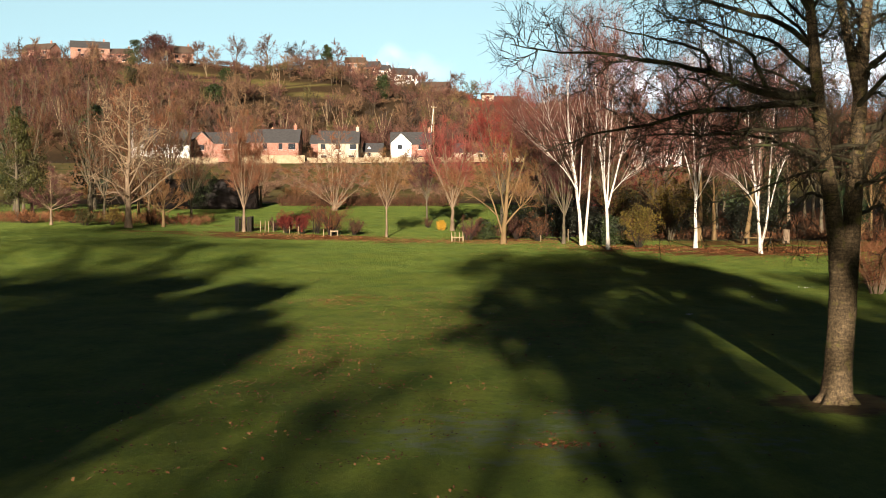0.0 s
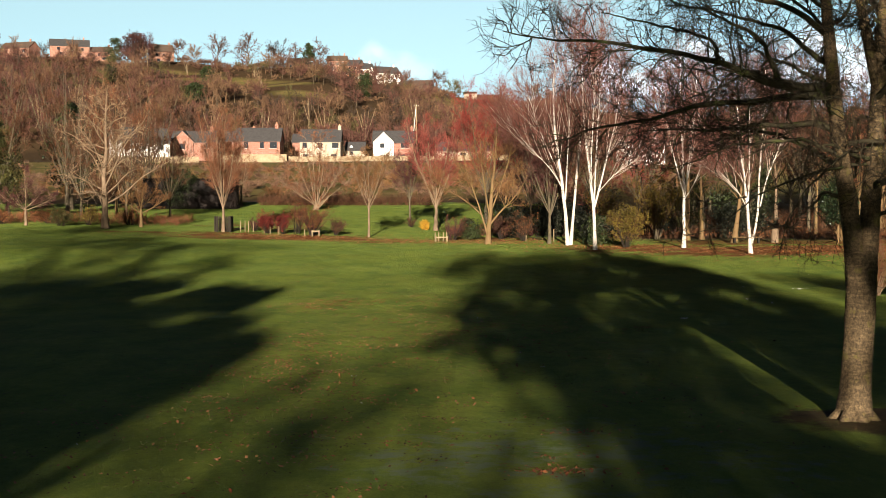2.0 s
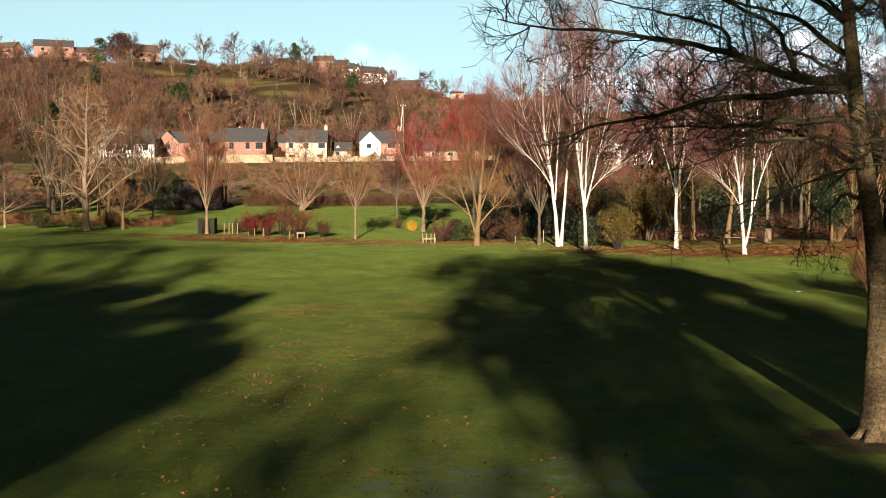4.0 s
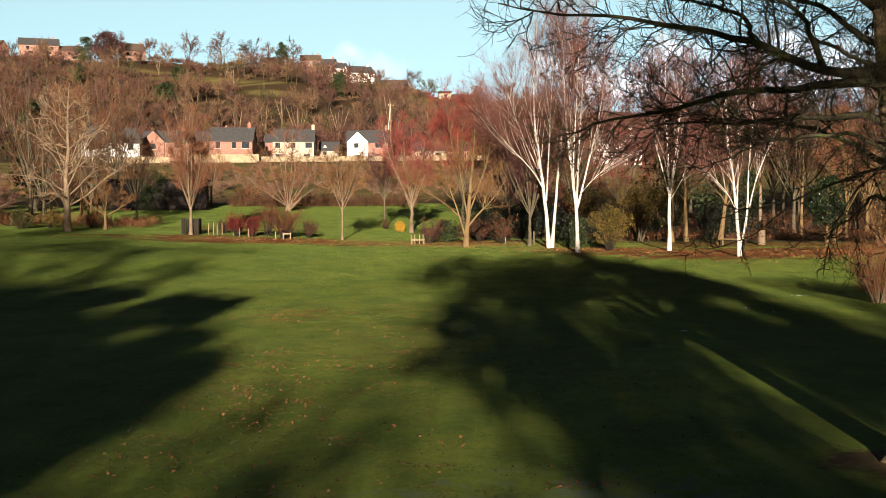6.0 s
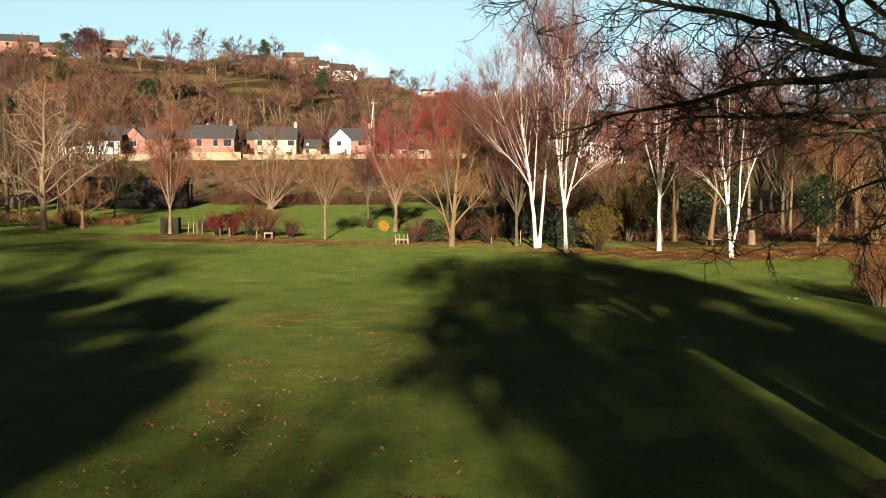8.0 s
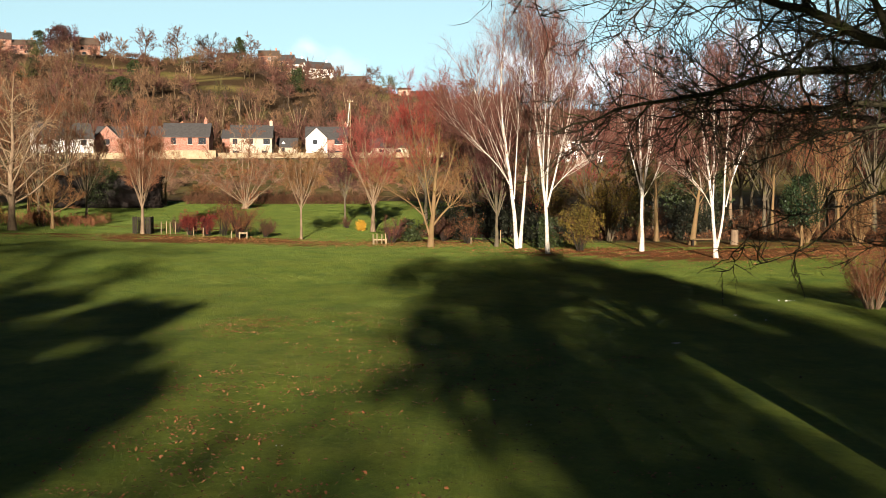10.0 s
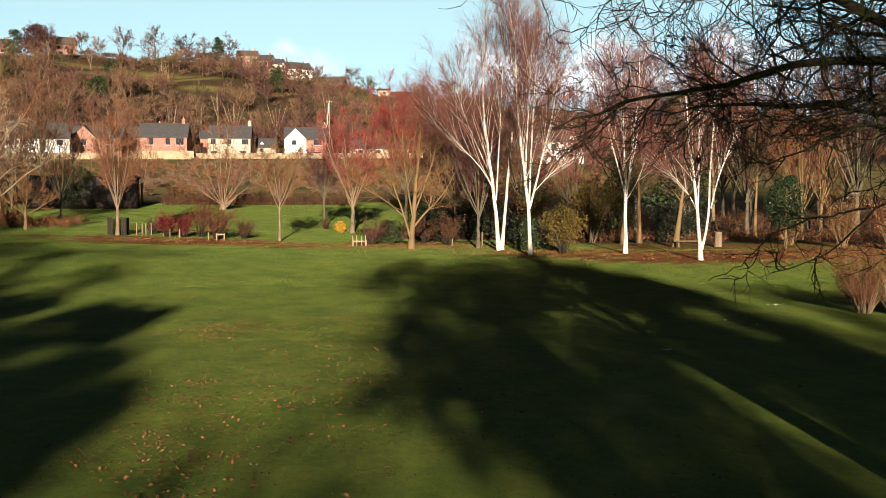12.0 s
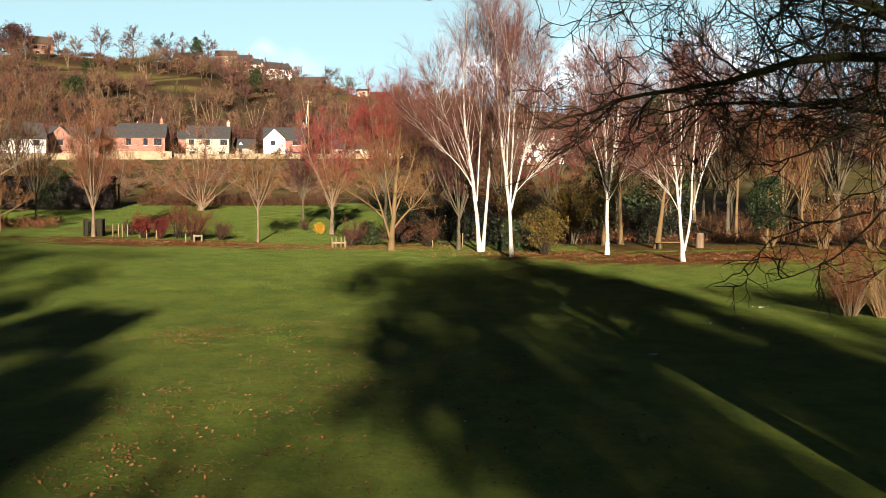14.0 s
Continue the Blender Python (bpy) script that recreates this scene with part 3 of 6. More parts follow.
def evergreen(name, x, y, h, w, seed, label, leaf_mat, count, size, foot=0.0, cone=0.5, bark_mat=None, category="tree", z=None, lobes=26):
    """A leafy tree: trunk, limbs, and clumps of leaves with gaps and an uneven outline."""
    rng = np.random.default_rng(seed)
    top = thing(name, x, y, (gz(x, y) if z is None else z) - 0.04, label, category)
    P = line([(0, 0, 0), (rng.normal() * 0.1, 0, h * 0.5), (rng.normal() * 0.15, 0, h * 0.97)], 8)[None]
    R = np.linspace(0.022 * h, 0.004 * h, 8)[None]
    link("trunk", Soup().add(*tubes(P, R, 7)).mesh("trunk"), bark_mat or M["grey"], top)
    t = np.sort(rng.uniform(0, 1, lobes))
    zc = foot + (h - foot) * (0.06 + 0.9 * t)
    reach = 0.5 * w * ((1 - t) ** cone) * np.minimum(1, 0.45 + 2.5 * t) * rng.uniform(0.5, 1.05, lobes)
    a = rng.uniform(0, 2 * np.pi, lobes)
    C = np.stack([np.cos(a) * reach * 0.75, np.sin(a) * reach * 0.75, zc], 1)
    base = np.stack([np.zeros(lobes), np.zeros(lobes), np.maximum(zc - reach * 0.4, 0.1 * h)], 1)
    s = np.linspace(0, 1, 4)[None, :, None]
    limb = base[:, None] * (1 - s) + C[:, None] * s
    for k in range(lobes):
        link("limb", Soup().add(*tubes(limb[k : k + 1], np.linspace(0.008 * h, 0.002 * h, 4)[None], 4)).mesh("limb"), bark_mat or M["grey"], top)
    who = rng.integers(0, lobes, count)
    q = unit(rng.normal(size=(count, 3))) * (rng.uniform(0.15, 1, count) ** 0.45)[:, None]
    rad = np.maximum(0.3 * reach + 0.06 * w, 0.08 * w)
    c = C[who] + q * rad[who][:, None] * np.array([1.25, 1.25, 0.95])
    c[:, 2] = np.maximum(c[:, 2], foot * 0.7 + 0.05)
    v, f = leaves(c, size, rng)
    link("foliage", mesh_of("foliage", v, None, f), leaf_mat, top)
    return top


# The great bare tree beside the lawn.
def oak():
    rng = np.random.default_rng(11)
    bx, by = 6.72, 16.7
    top = thing("oak_tree", bx, by, -0.1, "large leafless tree with a forked grey-brown trunk and drooping dark limbs", "tree")
    o = np.array([bx, by, -0.1])
    main = [((6.72, 16.7, -0.14), (6.82, 16.9, 0.65), (6.92, 17.1, 1.5), (6.98, 17.2, 2.4), (7.0, 17.2, 2.75))]
    stems = [
        ([(6.92, 17.16, 1.5), (6.9, 17.18, 2.2), (6.86, 17.2, 2.8), (6.72, 17.2, 3.65), (6.55, 17.2, 4.5), (6.52, 17.2, 5.0), (6.46, 17.2, 5.6), (6.33, 17.2, 6.8), (6.2, 17.3, 8.2), (6.35, 17.4, 9.6)], 0.17, 0.03),
        ([(7.0, 17.22, 1.5), (7.06, 17.25, 2.2), (7.13, 17.25, 2.8), (7.16, 17.3, 3.5), (7.24, 17.3, 4.8), (7.27, 17.3, 5.7), (7.33, 17.3, 6.8), (7.5, 17.2, 8.2), (7.4, 17.0, 9.9)], 0.185, 0.03),
        ([(7.25, 17.3, 5.2), (7.1, 17.35, 5.9), (6.95, 17.5, 6.9), (6.8, 17.9, 7.9), (6.9, 18.2, 8.8)], 0.1, 0.03),
        ([(7.1, 17.3, 3.4), (7.5, 17.5, 4.3), (8.2, 17.7, 5.4), (8.8, 17.8, 6.8), (9.3, 17.8, 8.2)], 0.13, 0.03),
    ]
    limbs = [
        ([(6.5, 17.2, 5.2), (5.86, 17.1, 5.19), (5.03, 16.9, 5.39), (4.44, 16.7, 5.58), (3.88, 16.6, 5.67), (2.99, 16.4, 5.83), (2.4, 16.3, 5.92), (1.72, 16.2, 5.87), (1.05, 16.1, 5.97)], 0.105, 0.008),
        ([(4.57, 16.75, 5.56), (4.43, 16.9, 5.91), (3.99, 17.1, 6.07), (3.57, 17.2, 6.19), (2.95, 17.4, 6.41)], 0.045, 0.008),
        ([(5.61, 17.05, 5.25), (5.38, 16.9, 5.61), (5.24, 16.8, 5.87), (4.94, 16.6, 6.05), (4.35, 16.4, 6.22), (3.6, 16.2, 6.5)], 0.06, 0.008),
        ([(6.5, 17.2, 5.05), (5.64, 17.1, 5.1), (4.79, 17.0, 4.97), (3.95, 16.9, 4.85), (3.41, 16.9, 4.66), (2.9, 16.85, 4.66), (2.25, 16.8, 4.44), (1.8, 16.7, 4.3)], 0.095, 0.008),
        ([(6.6, 17.2, 4.45), (6.3, 17.4, 4.72), (5.39, 17.7, 4.67), (4.76, 17.9, 4.63), (4.1, 18.1, 4.72), (3.3, 18.3, 4.65)], 0.075, 0.008),
        ([(6.7, 17.2, 4.1), (5.89, 17.0, 4.35), (5.06, 16.6, 4.2), (4.35, 16.3, 3.98), (3.8, 16.1, 3.8)], 0.05, 0.006),
        ([(6.4, 17.2, 6.0), (5.9, 17.3, 6.45), (5.2, 17.5, 6.7), (4.3, 17.7, 7.0), (3.2, 17.8, 7.3), (2.2, 17.8, 7.35)], 0.07, 0.008),
        ([(6.35, 17.2, 6.6), (5.6, 16.8, 7.4), (4.8, 16.5, 7.9), (3.9, 16.2, 8.3)], 0.06, 0.008),
        ([(7.1, 17.3, 4.0), (6.2, 16.9, 3.9), (5.4, 17.1, 3.6), (5.07, 17.0, 3.45), (4.7, 16.8, 3.22), (4.38, 16.7, 3.06), (4.04, 16.6, 2.99)], 0.035, 0.005),
        ([(5.1, 17.05, 3.47), (4.6, 17.2, 3.4), (4.25, 17.2, 3.3), (4.1, 17.2, 3.12), (3.98, 17.2, 2.96), (3.85, 17.3, 2.82), (3.66, 17.3, 2.7)], 0.016, 0.004),
        ([(7.2, 17.3, 4.3), (6.6, 17.0, 4.1), (6.0, 16.9, 3.6), (5.7, 16.9, 3.1), (5.6, 16.9, 2.5)], 0.03, 0.005),
        ([(7.2, 17.3, 4.6), (8.0, 17.0, 4.8), (9.0, 16.8, 5.1), (10.2, 16.6, 5.2), (11.6, 16.5, 5.0)], 0.09, 0.008),
        ([(7.3, 17.3, 5.6), (8.2, 17.9, 6.3), (9.4, 18.4, 6.8), (10.8, 18.8, 7.2)], 0.08, 0.008),
        ([(7.2, 17.3, 5.0), (7.3, 16.3, 5.5), (7.4, 15.2, 6.0), (7.3, 14.0, 6.4)], 0.07, 0.008),
        ([(6.6, 17.2, 4.9), (6.4, 18.4, 5.3), (6.1, 19.6, 5.6), (5.8, 21.0, 5.9)], 0.07, 0.008),
        ([(7.3, 17.3, 6.3), (7.6, 18.6, 7.0), (7.7, 20.0, 7.6), (7.9, 21.4, 8.0)], 0.07, 0.008),
        ([(7.4, 17.2, 7.9), (8.2, 16.6, 8.6), (9.0, 16.2, 9.0)], 0.05, 0.008),
        ([(6.25, 17.25, 7.8), (5.4, 17.8, 8.3), (4.7, 18.1, 8.7)], 0.05, 0.008),
    ]
    limbs = [(pts, 0.76 * r0, r1) for pts, r0, r1 in limbs] + [
        ([(7.2, 17.3, 4.2), (8.0, 18.2, 4.6), (9.0, 19.2, 5.0), (10.2, 20.2, 5.6)], 0.06, 0.008),
        ([(7.15, 17.3, 3.6), (7.9, 17.9, 3.9), (8.8, 18.6, 3.9), (9.7, 19.2, 3.6)], 0.05, 0.007),
        ([(6.5, 17.2, 5.5), (6.0, 18.2, 6.2), (5.2, 19.3, 6.7), (4.4, 20.4, 7.0)], 0.055, 0.008),
        ([(6.7, 17.25, 3.9), (6.3, 18.3, 4.4), (5.7, 19.4, 4.7), (5.0, 20.4, 4.8)], 0.05, 0.007),
        ([(7.2, 17.3, 5.8), (7.6, 18.2, 6.5), (8.4, 19.0, 7.0), (9.4, 19.6, 7.4)], 0.055, 0.008)]
    for k in range(15):
        z0, a, e = 3.1 + 0.24 * k, 2.4 * k, rng.uniform(0.7, 1.5)
        x0 = 6.75 - 0.12 * (z0 - 3.3) if k % 2 else 7.15 + 0.06 * (z0 - 3.3)
        c, s = math.cos(a), math.sin(a)
        limbs.append(([(x0, 17.25, z0), (x0 + c * e * 0.35, 17.25 + s * e * 0.35, z0 + rng.uniform(0, 0.35)), (x0 + c * e * 0.7, 17.25 + s * e * 0.7, z0 + rng.uniform(-0.1, 0.5)), (x0 + c * e, 17.25 + s * e, z0 + rng.uniform(-0.4, 0.7))], 0.041, 0.006))
    trunk = Soup()
    P = line(main[0], 60)[None] - o
    s = np.linspace(0, 1, 60)
    R = (0.235 - 0.03 * s + 0.15 * np.exp(-s * 13) + 0.035 * s**2)[None]
    R[0, -4:] = 0.22, 0.2, 0.14, 0.05
    v, q = tubes(P, R, 40)
    off = v - np.repeat(P[0], len(v) // 60, 0)
    a, z = np.arctan2(off[:, 1], off[:, 0]), v[:, 2]
    rough = 0.045 * np.sin(3 * a + 1.3 * z) + 0.03 * np.sin(5 * a - 2.1 * z + 1) + 0.012 * np.sin(9 * z + 2 * np.sin(2 * a)) + 0.02 * np.sin(17 * z + 2 * np.sin(3 * a + z)) * np.sin(7 * a + 4 * z) + rng.normal(size=len(v)) * 0.018
    v = v + off * rough[:, None] * [1, 1, 0]
    trunk.add(v, q)
    for k in range(7):
        a = k * 0.9 + 0.3
        e = np.array([[(0.18 * math.cos(a), 0.18 * math.sin(a), 0.22), (0.34 * math.cos(a), 0.34 * math.sin(a), 0.08), (0.46 * math.cos(a), 0.46 * math.sin(a), 0.02), (0.6 * math.cos(a), 0.6 * math.sin(a), -0.04)]])
        trunk.add(*tubes(e, np.array([[0.11, 0.09, 0.055, 0.02]]), 7))
    for pts, r0, r1 in stems:
        p = line(pts, 18)[None] - o
        trunk.add(*tubes(p, np.linspace(r0, r1, 18)[None], 12))
    link("trunk", trunk.mesh("trunk"), M["oak"], top, "grey-brown forked trunk")
    crown, tips = Soup(), []
    for pts, r0, r1 in limbs:
        branch = Soup()
        p = line(pts, 20)[None] - o
        p[:, 2:] += np.cumsum(rng.normal(size=(1, 18, 3)) * 0.02, 1)
        r = (np.linspace(r0**0.7, r1**0.7, 20) ** (1 / 0.7))[None]
        branch.add(*tubes(p, r, 8))
        length = np.linalg.norm(np.diff(p[0], axis=0), axis=1).sum()
        small = r0 < 0.04
        lv = grow(rng, p, r, [
            dict(m=max(6, int(length * (3.2 if small else 7.2))), t0=0.2, ang=48, spread=16, len0=0.5 if small else 1.35, len1=0.35 if small else 0.7, rr=0.34, n=7, wander=0.3, lift=0.02, rmin=0.0085, tip=0.35),
            dict(m=4 if small else 7, t0=0.12, ang=44, spread=16, len0=0.3 if small else 0.6, len1=0.2 if small else 0.38, rr=0.5, n=5, wander=0.24, lift=0.02, rmin=0.006, tip=0.4),
            dict(m=2 if small else 3, t0=0.15, ang=42, spread=16, len0=0.28, len1=0.17, rr=0.65, n=3, wander=0.22, lift=0.04, rmin=0.004, tip=0.5),
        ])
        for k, (a, b) in enumerate(lv):
            (branch if k == 0 else crown).add(*tubes(a, b, (5, 3, 3)[k]))
        link("limb", branch.mesh("limb"), M["oak_limb"], top, "dark mossy limb")
        tips.append(lv[1][0][:, 1:].reshape(-1, 3))
    for pts, r0, r1 in stems:
        branch = Soup()
        p = line(pts, 18)[None] - o
        lv = grow(rng, p, np.linspace(r0, r1, 18)[None], [
            dict(m=11, t0=0.5, ang=50, spread=12, len0=2.4, len1=1.0, rr=0.4, n=7, wander=0.14, lift=0.06, rmin=0.012),
            dict(m=8, t0=0.15, ang=42, spread=12, len0=0.9, len1=0.5, rr=0.5, n=4, wander=0.18, lift=0.03, rmin=0.006),
            dict(m=6, t0=0.15, ang=40, spread=12, len0=0.4, len1=0.25, rr=0.6, n=3, wander=0.18, lift=0.03, rmin=0.004),
        ])
        for k, (a, b) in enumerate(lv):
            (branch if k == 0 else crown).add(*tubes(a, b, (5, 3, 3)[k]))
        link("limb", branch.mesh("limb"), M["oak_limb"], top, "dark mossy limb")
    link("crown", crown.mesh("crown"), M["oak_twig"], top, "fine dark twigs")
    pool = np.concatenate(tips)
    pick = pool[rng.integers(0, len(pool), 70)]
    c = (pick[:, None] + rng.normal(size=(70, 4, 3)) * 0.04).reshape(-1, 3)
    v, f = leaves(c, 0.06, rng)
    link("foliage", mesh_of("foliage", v, None, f), M["oakleaf"], top, "few withered brown leaves")


oak()

# White-stemmed birches along the far edge of the lawn.
BIRCH = (M["birch"], M["birch_branch"], M["birch_twig"])


def birch(x, y, stems, h, seed, label):
    lv = [
        dict(m=20, t0=0.26, ang=21, spread=8, len0=0.28 * h, len1=0.16 * h, rr=0.4, n=6, wander=0.08, lift=0.09, rmin=0.015),
        dict(m=11, t0=0.2, ang=32, spread=11, len0=0.11 * h, len1=0.085 * h, rr=0.5, n=3, wander=0.12, lift=0.05, rmin=0.008),
        dict(m=11, t0=0.1, ang=32, spread=12, len0=0.07 * h, len1=0.05 * h, slip=0.006),
    ]
    tree("birch_tree", x, y, stems, lv, BIRCH, label, seed, split=1, group="birches along the lawn")


birch(9.3, 73.0, [
    ([(-0.05, 0, 0), (-0.2, 0, 1.4), (-0.3, 0, 2.9), (-0.624, 0, 5.2), (-1.05, 0, 8), (-1.05, 0, 11), (-0.842, 0, 13.8)], 0.133, 0.016),
    ([(0.12, 0.08, 0), (0.25, 0.16, 1.4), (0.39, 0.25, 3.2), (0.632, 0.505, 5.5), (0.948, 0.674, 8.5), (1.05, 0.674, 12)], 0.109, 0.016),
    ([(-0.429, 0, 4.2), (-1.26, 0.337, 6), (-2.11, 0.674, 8), (-2.63, 0.842, 10)], 0.042, 0.0112),
    ([(-0.234, 0, 3), (-0.211, -0.674, 5.5), (-0.105, -1.18, 9), (0, -1.52, 12.6)], 0.048, 0.0112),
    ([(-0.39, 0, 3.6), (-1.17, -0.374, 5), (-3.05, -1.01, 6.6), (-3.79, -1.18, 7.6)], 0.03, 0.0096),
], 14, 21, "twin-stemmed white-barked birch with bare reddish twigs")
birch(10.2, 67.6, [
    ([(0, 0, 0), (-0.03, 0, 1.3), (-0.06, 0, 2.7), (-0.273, 0, 3.6), (-0.474, 0, 5.6), (-0.79, 0, 8.5), (-0.948, 0, 12.2)], 0.117, 0.0144),
    ([(-0.05, 0, 2.6), (0.234, 0, 3.6), (0.585, 0.125, 5.2), (1.21, 0.168, 7.5), (1.58, 0.337, 10.4)], 0.066, 0.012),
    ([(-0.1, 0, 2.8), (0.039, 0.374, 4.6), (0.211, 0.842, 7), (0.421, 1.01, 10), (0.527, 1.01, 12.6)], 0.06, 0.012),
    ([(-0.273, 0, 3.6), (-0.39, -0.499, 5.4), (-0.316, -1.18, 8), (-0.211, -1.35, 11)], 0.045, 0.0112),
    ([(0.195, 0, 3.5), (0.936, -0.25, 4.4), (1.72, -0.374, 5), (2.26, -0.374, 5.3)], 0.024, 0.008),
], 13, 22, "white-barked birch forking low into steep white branches")
birch(15.9, 69.4, [
    ([(0, 0, 0), (0.02, 0, 1.5), (0, 0, 3.1), (-0.078, 0, 4.6), (-0.211, 0, 7.5), (-0.316, 0, 11.6)], 0.117, 0.0128),
    ([(0, 0, 3), (0.195, 0.125, 4.4), (0.737, 0.337, 6.6), (1.05, 0.337, 9.5)], 0.048, 0.0112),
    ([(0, 0, 3.2), (-0.39, 0.125, 4.8), (-1, 0.337, 7), (-1.26, 0.505, 9.6)], 0.048, 0.0112),
    ([(0.0234, 0, 3.1), (0.078, -0.499, 5), (0.316, -1.18, 7.5), (0.369, -1.35, 10.8)], 0.048, 0.0112),
    ([(0, 0, 3), (0.585, 0, 3.8), (1.09, 0.125, 5.2), (1.89, 0.168, 6.8)], 0.03, 0.0096),
], 12, 23, "slender white-barked birch standing in fallen leaves")
birch(18.35, 63.5, [
    ([(0, 0, 0), (-0.1, 0, 1.2), (-0.2, 0, 2.3), (-0.312, 0, 3.8), (-0.737, 0, 6.2), (-0.895, 0, 9.6)], 0.109, 0.0128),
    ([(0.05, 0, 0.6), (0.35, 0, 1.6), (0.45, 0, 2.6), (0.429, 0.125, 4.4), (0.737, 0.337, 7), (0.79, 0.337, 10.4)], 0.072, 0.0128),
    ([(-0.2, 0, 2.4), (0, 0.374, 4), (0.105, 0.842, 6.5), (0.105, 1.01, 9.8)], 0.045, 0.0112),
    ([(-0.3, 0, 2.7), (-0.702, -0.25, 3.4), (-1.48, -0.499, 4.2), (-2.03, -0.624, 4.7)], 0.024, 0.008),
    ([(0.5, 0, 2.7), (0.78, -0.125, 4.4), (1.69, -0.337, 6.4), (2, -0.337, 8.2)], 0.042, 0.0112),
], 10.5, 24, "forked white-barked birch with a bright lower trunk")

# Other trees round the far side of the lawn.
tree("maple_tree", 4.2, 75.0, [
    ([(0, 0, 0), (0.03, 0, 0.6), (0.08, 0, 1.2), (0.15, 0, 2.0), (0.4, 0, 5.0), (0.55, 0, 7.0), (0.7, 0, 9.0)], 0.178, 0.016),
    ([(-0.05, 0, 0.7), (-0.3, 0, 1.5), (-0.5, 0, 2.4), (-1.25, 0.2, 4.2), (-1.7, 0.3, 6.2)], 0.0748, 0.0128),
    ([(0.12, 0, 1.3), (0.55, 0, 1.9), (1.15, -0.1, 2.5), (2.0, -0.2, 3.4), (2.6, -0.2, 4.6)], 0.0748, 0.012),
    ([(0.15, 0, 1.6), (-0.1, -0.4, 3.0), (-0.5, -0.8, 5.0), (-0.6, -1.0, 7.2)], 0.068, 0.012),
    ([(0.2, 0, 2.2), (0.9, 0.4, 4.0), (1.5, 0.7, 5.8), (1.8, 0.8, 7.4)], 0.0612, 0.012),
    ([(-0.35, 0, 1.9), (-1.5, 0.1, 3.0), (-2.7, 0.2, 3.6), (-3.6, 0.2, 4.3)], 0.0476, 0.0096),
], [
    dict(m=12, t0=0.3, ang=42, spread=10, len0=2.2, len1=1.1, rr=0.45, n=5, wander=0.1, lift=0.07, rmin=0.014),
    dict(m=9, t0=0.15, ang=38, spread=10, len0=0.9, len1=0.5, rr=0.5, n=3, wander=0.12, lift=0.05, rmin=0.008),
    dict(m=11, t0=0.1, ang=36, spread=12, len0=0.4, len1=0.25, slip=0.007),
], (M["tan"], M["tan"], M["tan_twig"]), "bare tan-barked maple with several spreading stems", 31)


def vase(name, x, y, fork_z, h, w, n, seed, mats, label, r=0.14, droop=0.0, dense=1.0, leaf=None, category="tree", group="", turn=0.0, slip=0.006):
    """A young tree: a clear trunk that opens into n rising stems."""
    rng = np.random.default_rng(seed + 500)
    stems = [([(0, 0, 0), (0.02, 0, fork_z * 0.5), (0.0, 0, fork_z), (0.03, 0.02, fork_z * 1.12)], r * 0.9, r * 0.55), ([(0, 0, fork_z), (0.08, 0.05, h * 0.45), (-0.04, 0.1, h * 0.7), (0.0, 0, h * 0.97)], r * 0.42, 0.01)]
    for k in range(n):
        a = 2 * math.pi * k / n + rng.uniform(-0.3, 0.3)
        reach = 0.5 * w * rng.uniform(0.45, 0.95)
        z0 = fork_z * rng.uniform(0.85, 1.25)
        top_z = h * rng.uniform(0.72, 0.98) - 0.35 * h * (reach / (0.5 * w)) * droop
        c, s = math.cos(a), math.sin(a)
        stems.append(([(0, 0, z0), (c * reach * 0.3, s * reach * 0.3, z0 + (top_z - z0) * 0.22), (c * reach * 0.75, s * reach * 0.75, z0 + (top_z - z0) * 0.6), (c * reach, s * reach, top_z)], r * 0.3, 0.012))
    lv = [
        dict(m=int(11 * dense), t0=0.15, ang=30, spread=9, len0=0.2 * h, len1=0.1 * h, rr=0.45, n=4, wander=0.11, lift=0.07, rmin=0.013),
        dict(m=int(9 * dense), t0=0.12, ang=32, spread=9, len0=0.08 * h, len1=0.05 * h, rr=0.5, n=3, wander=0.1, lift=0.04, rmin=0.007),
        dict(m=10, t0=0.1, ang=34, spread=12, len0=0.05 * h, len1=0.035 * h, slip=slip),
    ]
    return tree(name, x, y, stems, lv, mats, label, seed, leaf=leaf, category=category, group=group, turn=turn, clear=True)


vase("hornbeam_tree", 8.3, 75.5, 1.9, 8.5, 4.4, 9, 32, (M["grey"], M["grey"], M["purple_twig"]), "bare grey-trunked tree with steep fanned branches")
vase("upright_tree", -15.3, 87.0, 1.95, 8.9, 4.2, 13, 33, (M["pale"], M["pale"], M["orange_twig"]), "vase-shaped bare tree with orange-brown twigs inside a guard", r=0.15)
vase("slender_tree", -4.1, 84.3, 2.3, 6.4, 3.4, 8, 34, (M["pale"], M["pale"], M["tan_twig"]), "slender young bare tree with a thin pale trunk", r=0.1)
vase("red_twig_tree", 0.95, 95.0, 2.1, 9.2, 5.6, 11, 35, (M["pale"], M["pale"], M["red_twig"]), "pale-trunked tree with a haze of red twigs", r=0.2, dense=1.25)
vase("dark_stem_tree", -1.3, 100.5, 2.4, 7.4, 3.2, 8, 36, (M["grey"], M["grey"], M["purple_twig"]), "thin dark-stemmed tree with purple-red twigs", r=0.11)
vase("crimson_tree", 5.6, 104.0, 2.8, 12.2, 7.0, 12, 37, (M["grey"], M["grey"], M["crimson_twig"]), "tall tree with a dense crimson crown of twigs", r=0.2, dense=1.35)
vase("brown_tree", 8.6, 92.0, 2.4, 10.5, 6.0, 11, 38, (M["grey"], M["grey"], M["purple_twig"]), "bushy bare tree with purplish-brown twigs", r=0.18, dense=1.2)
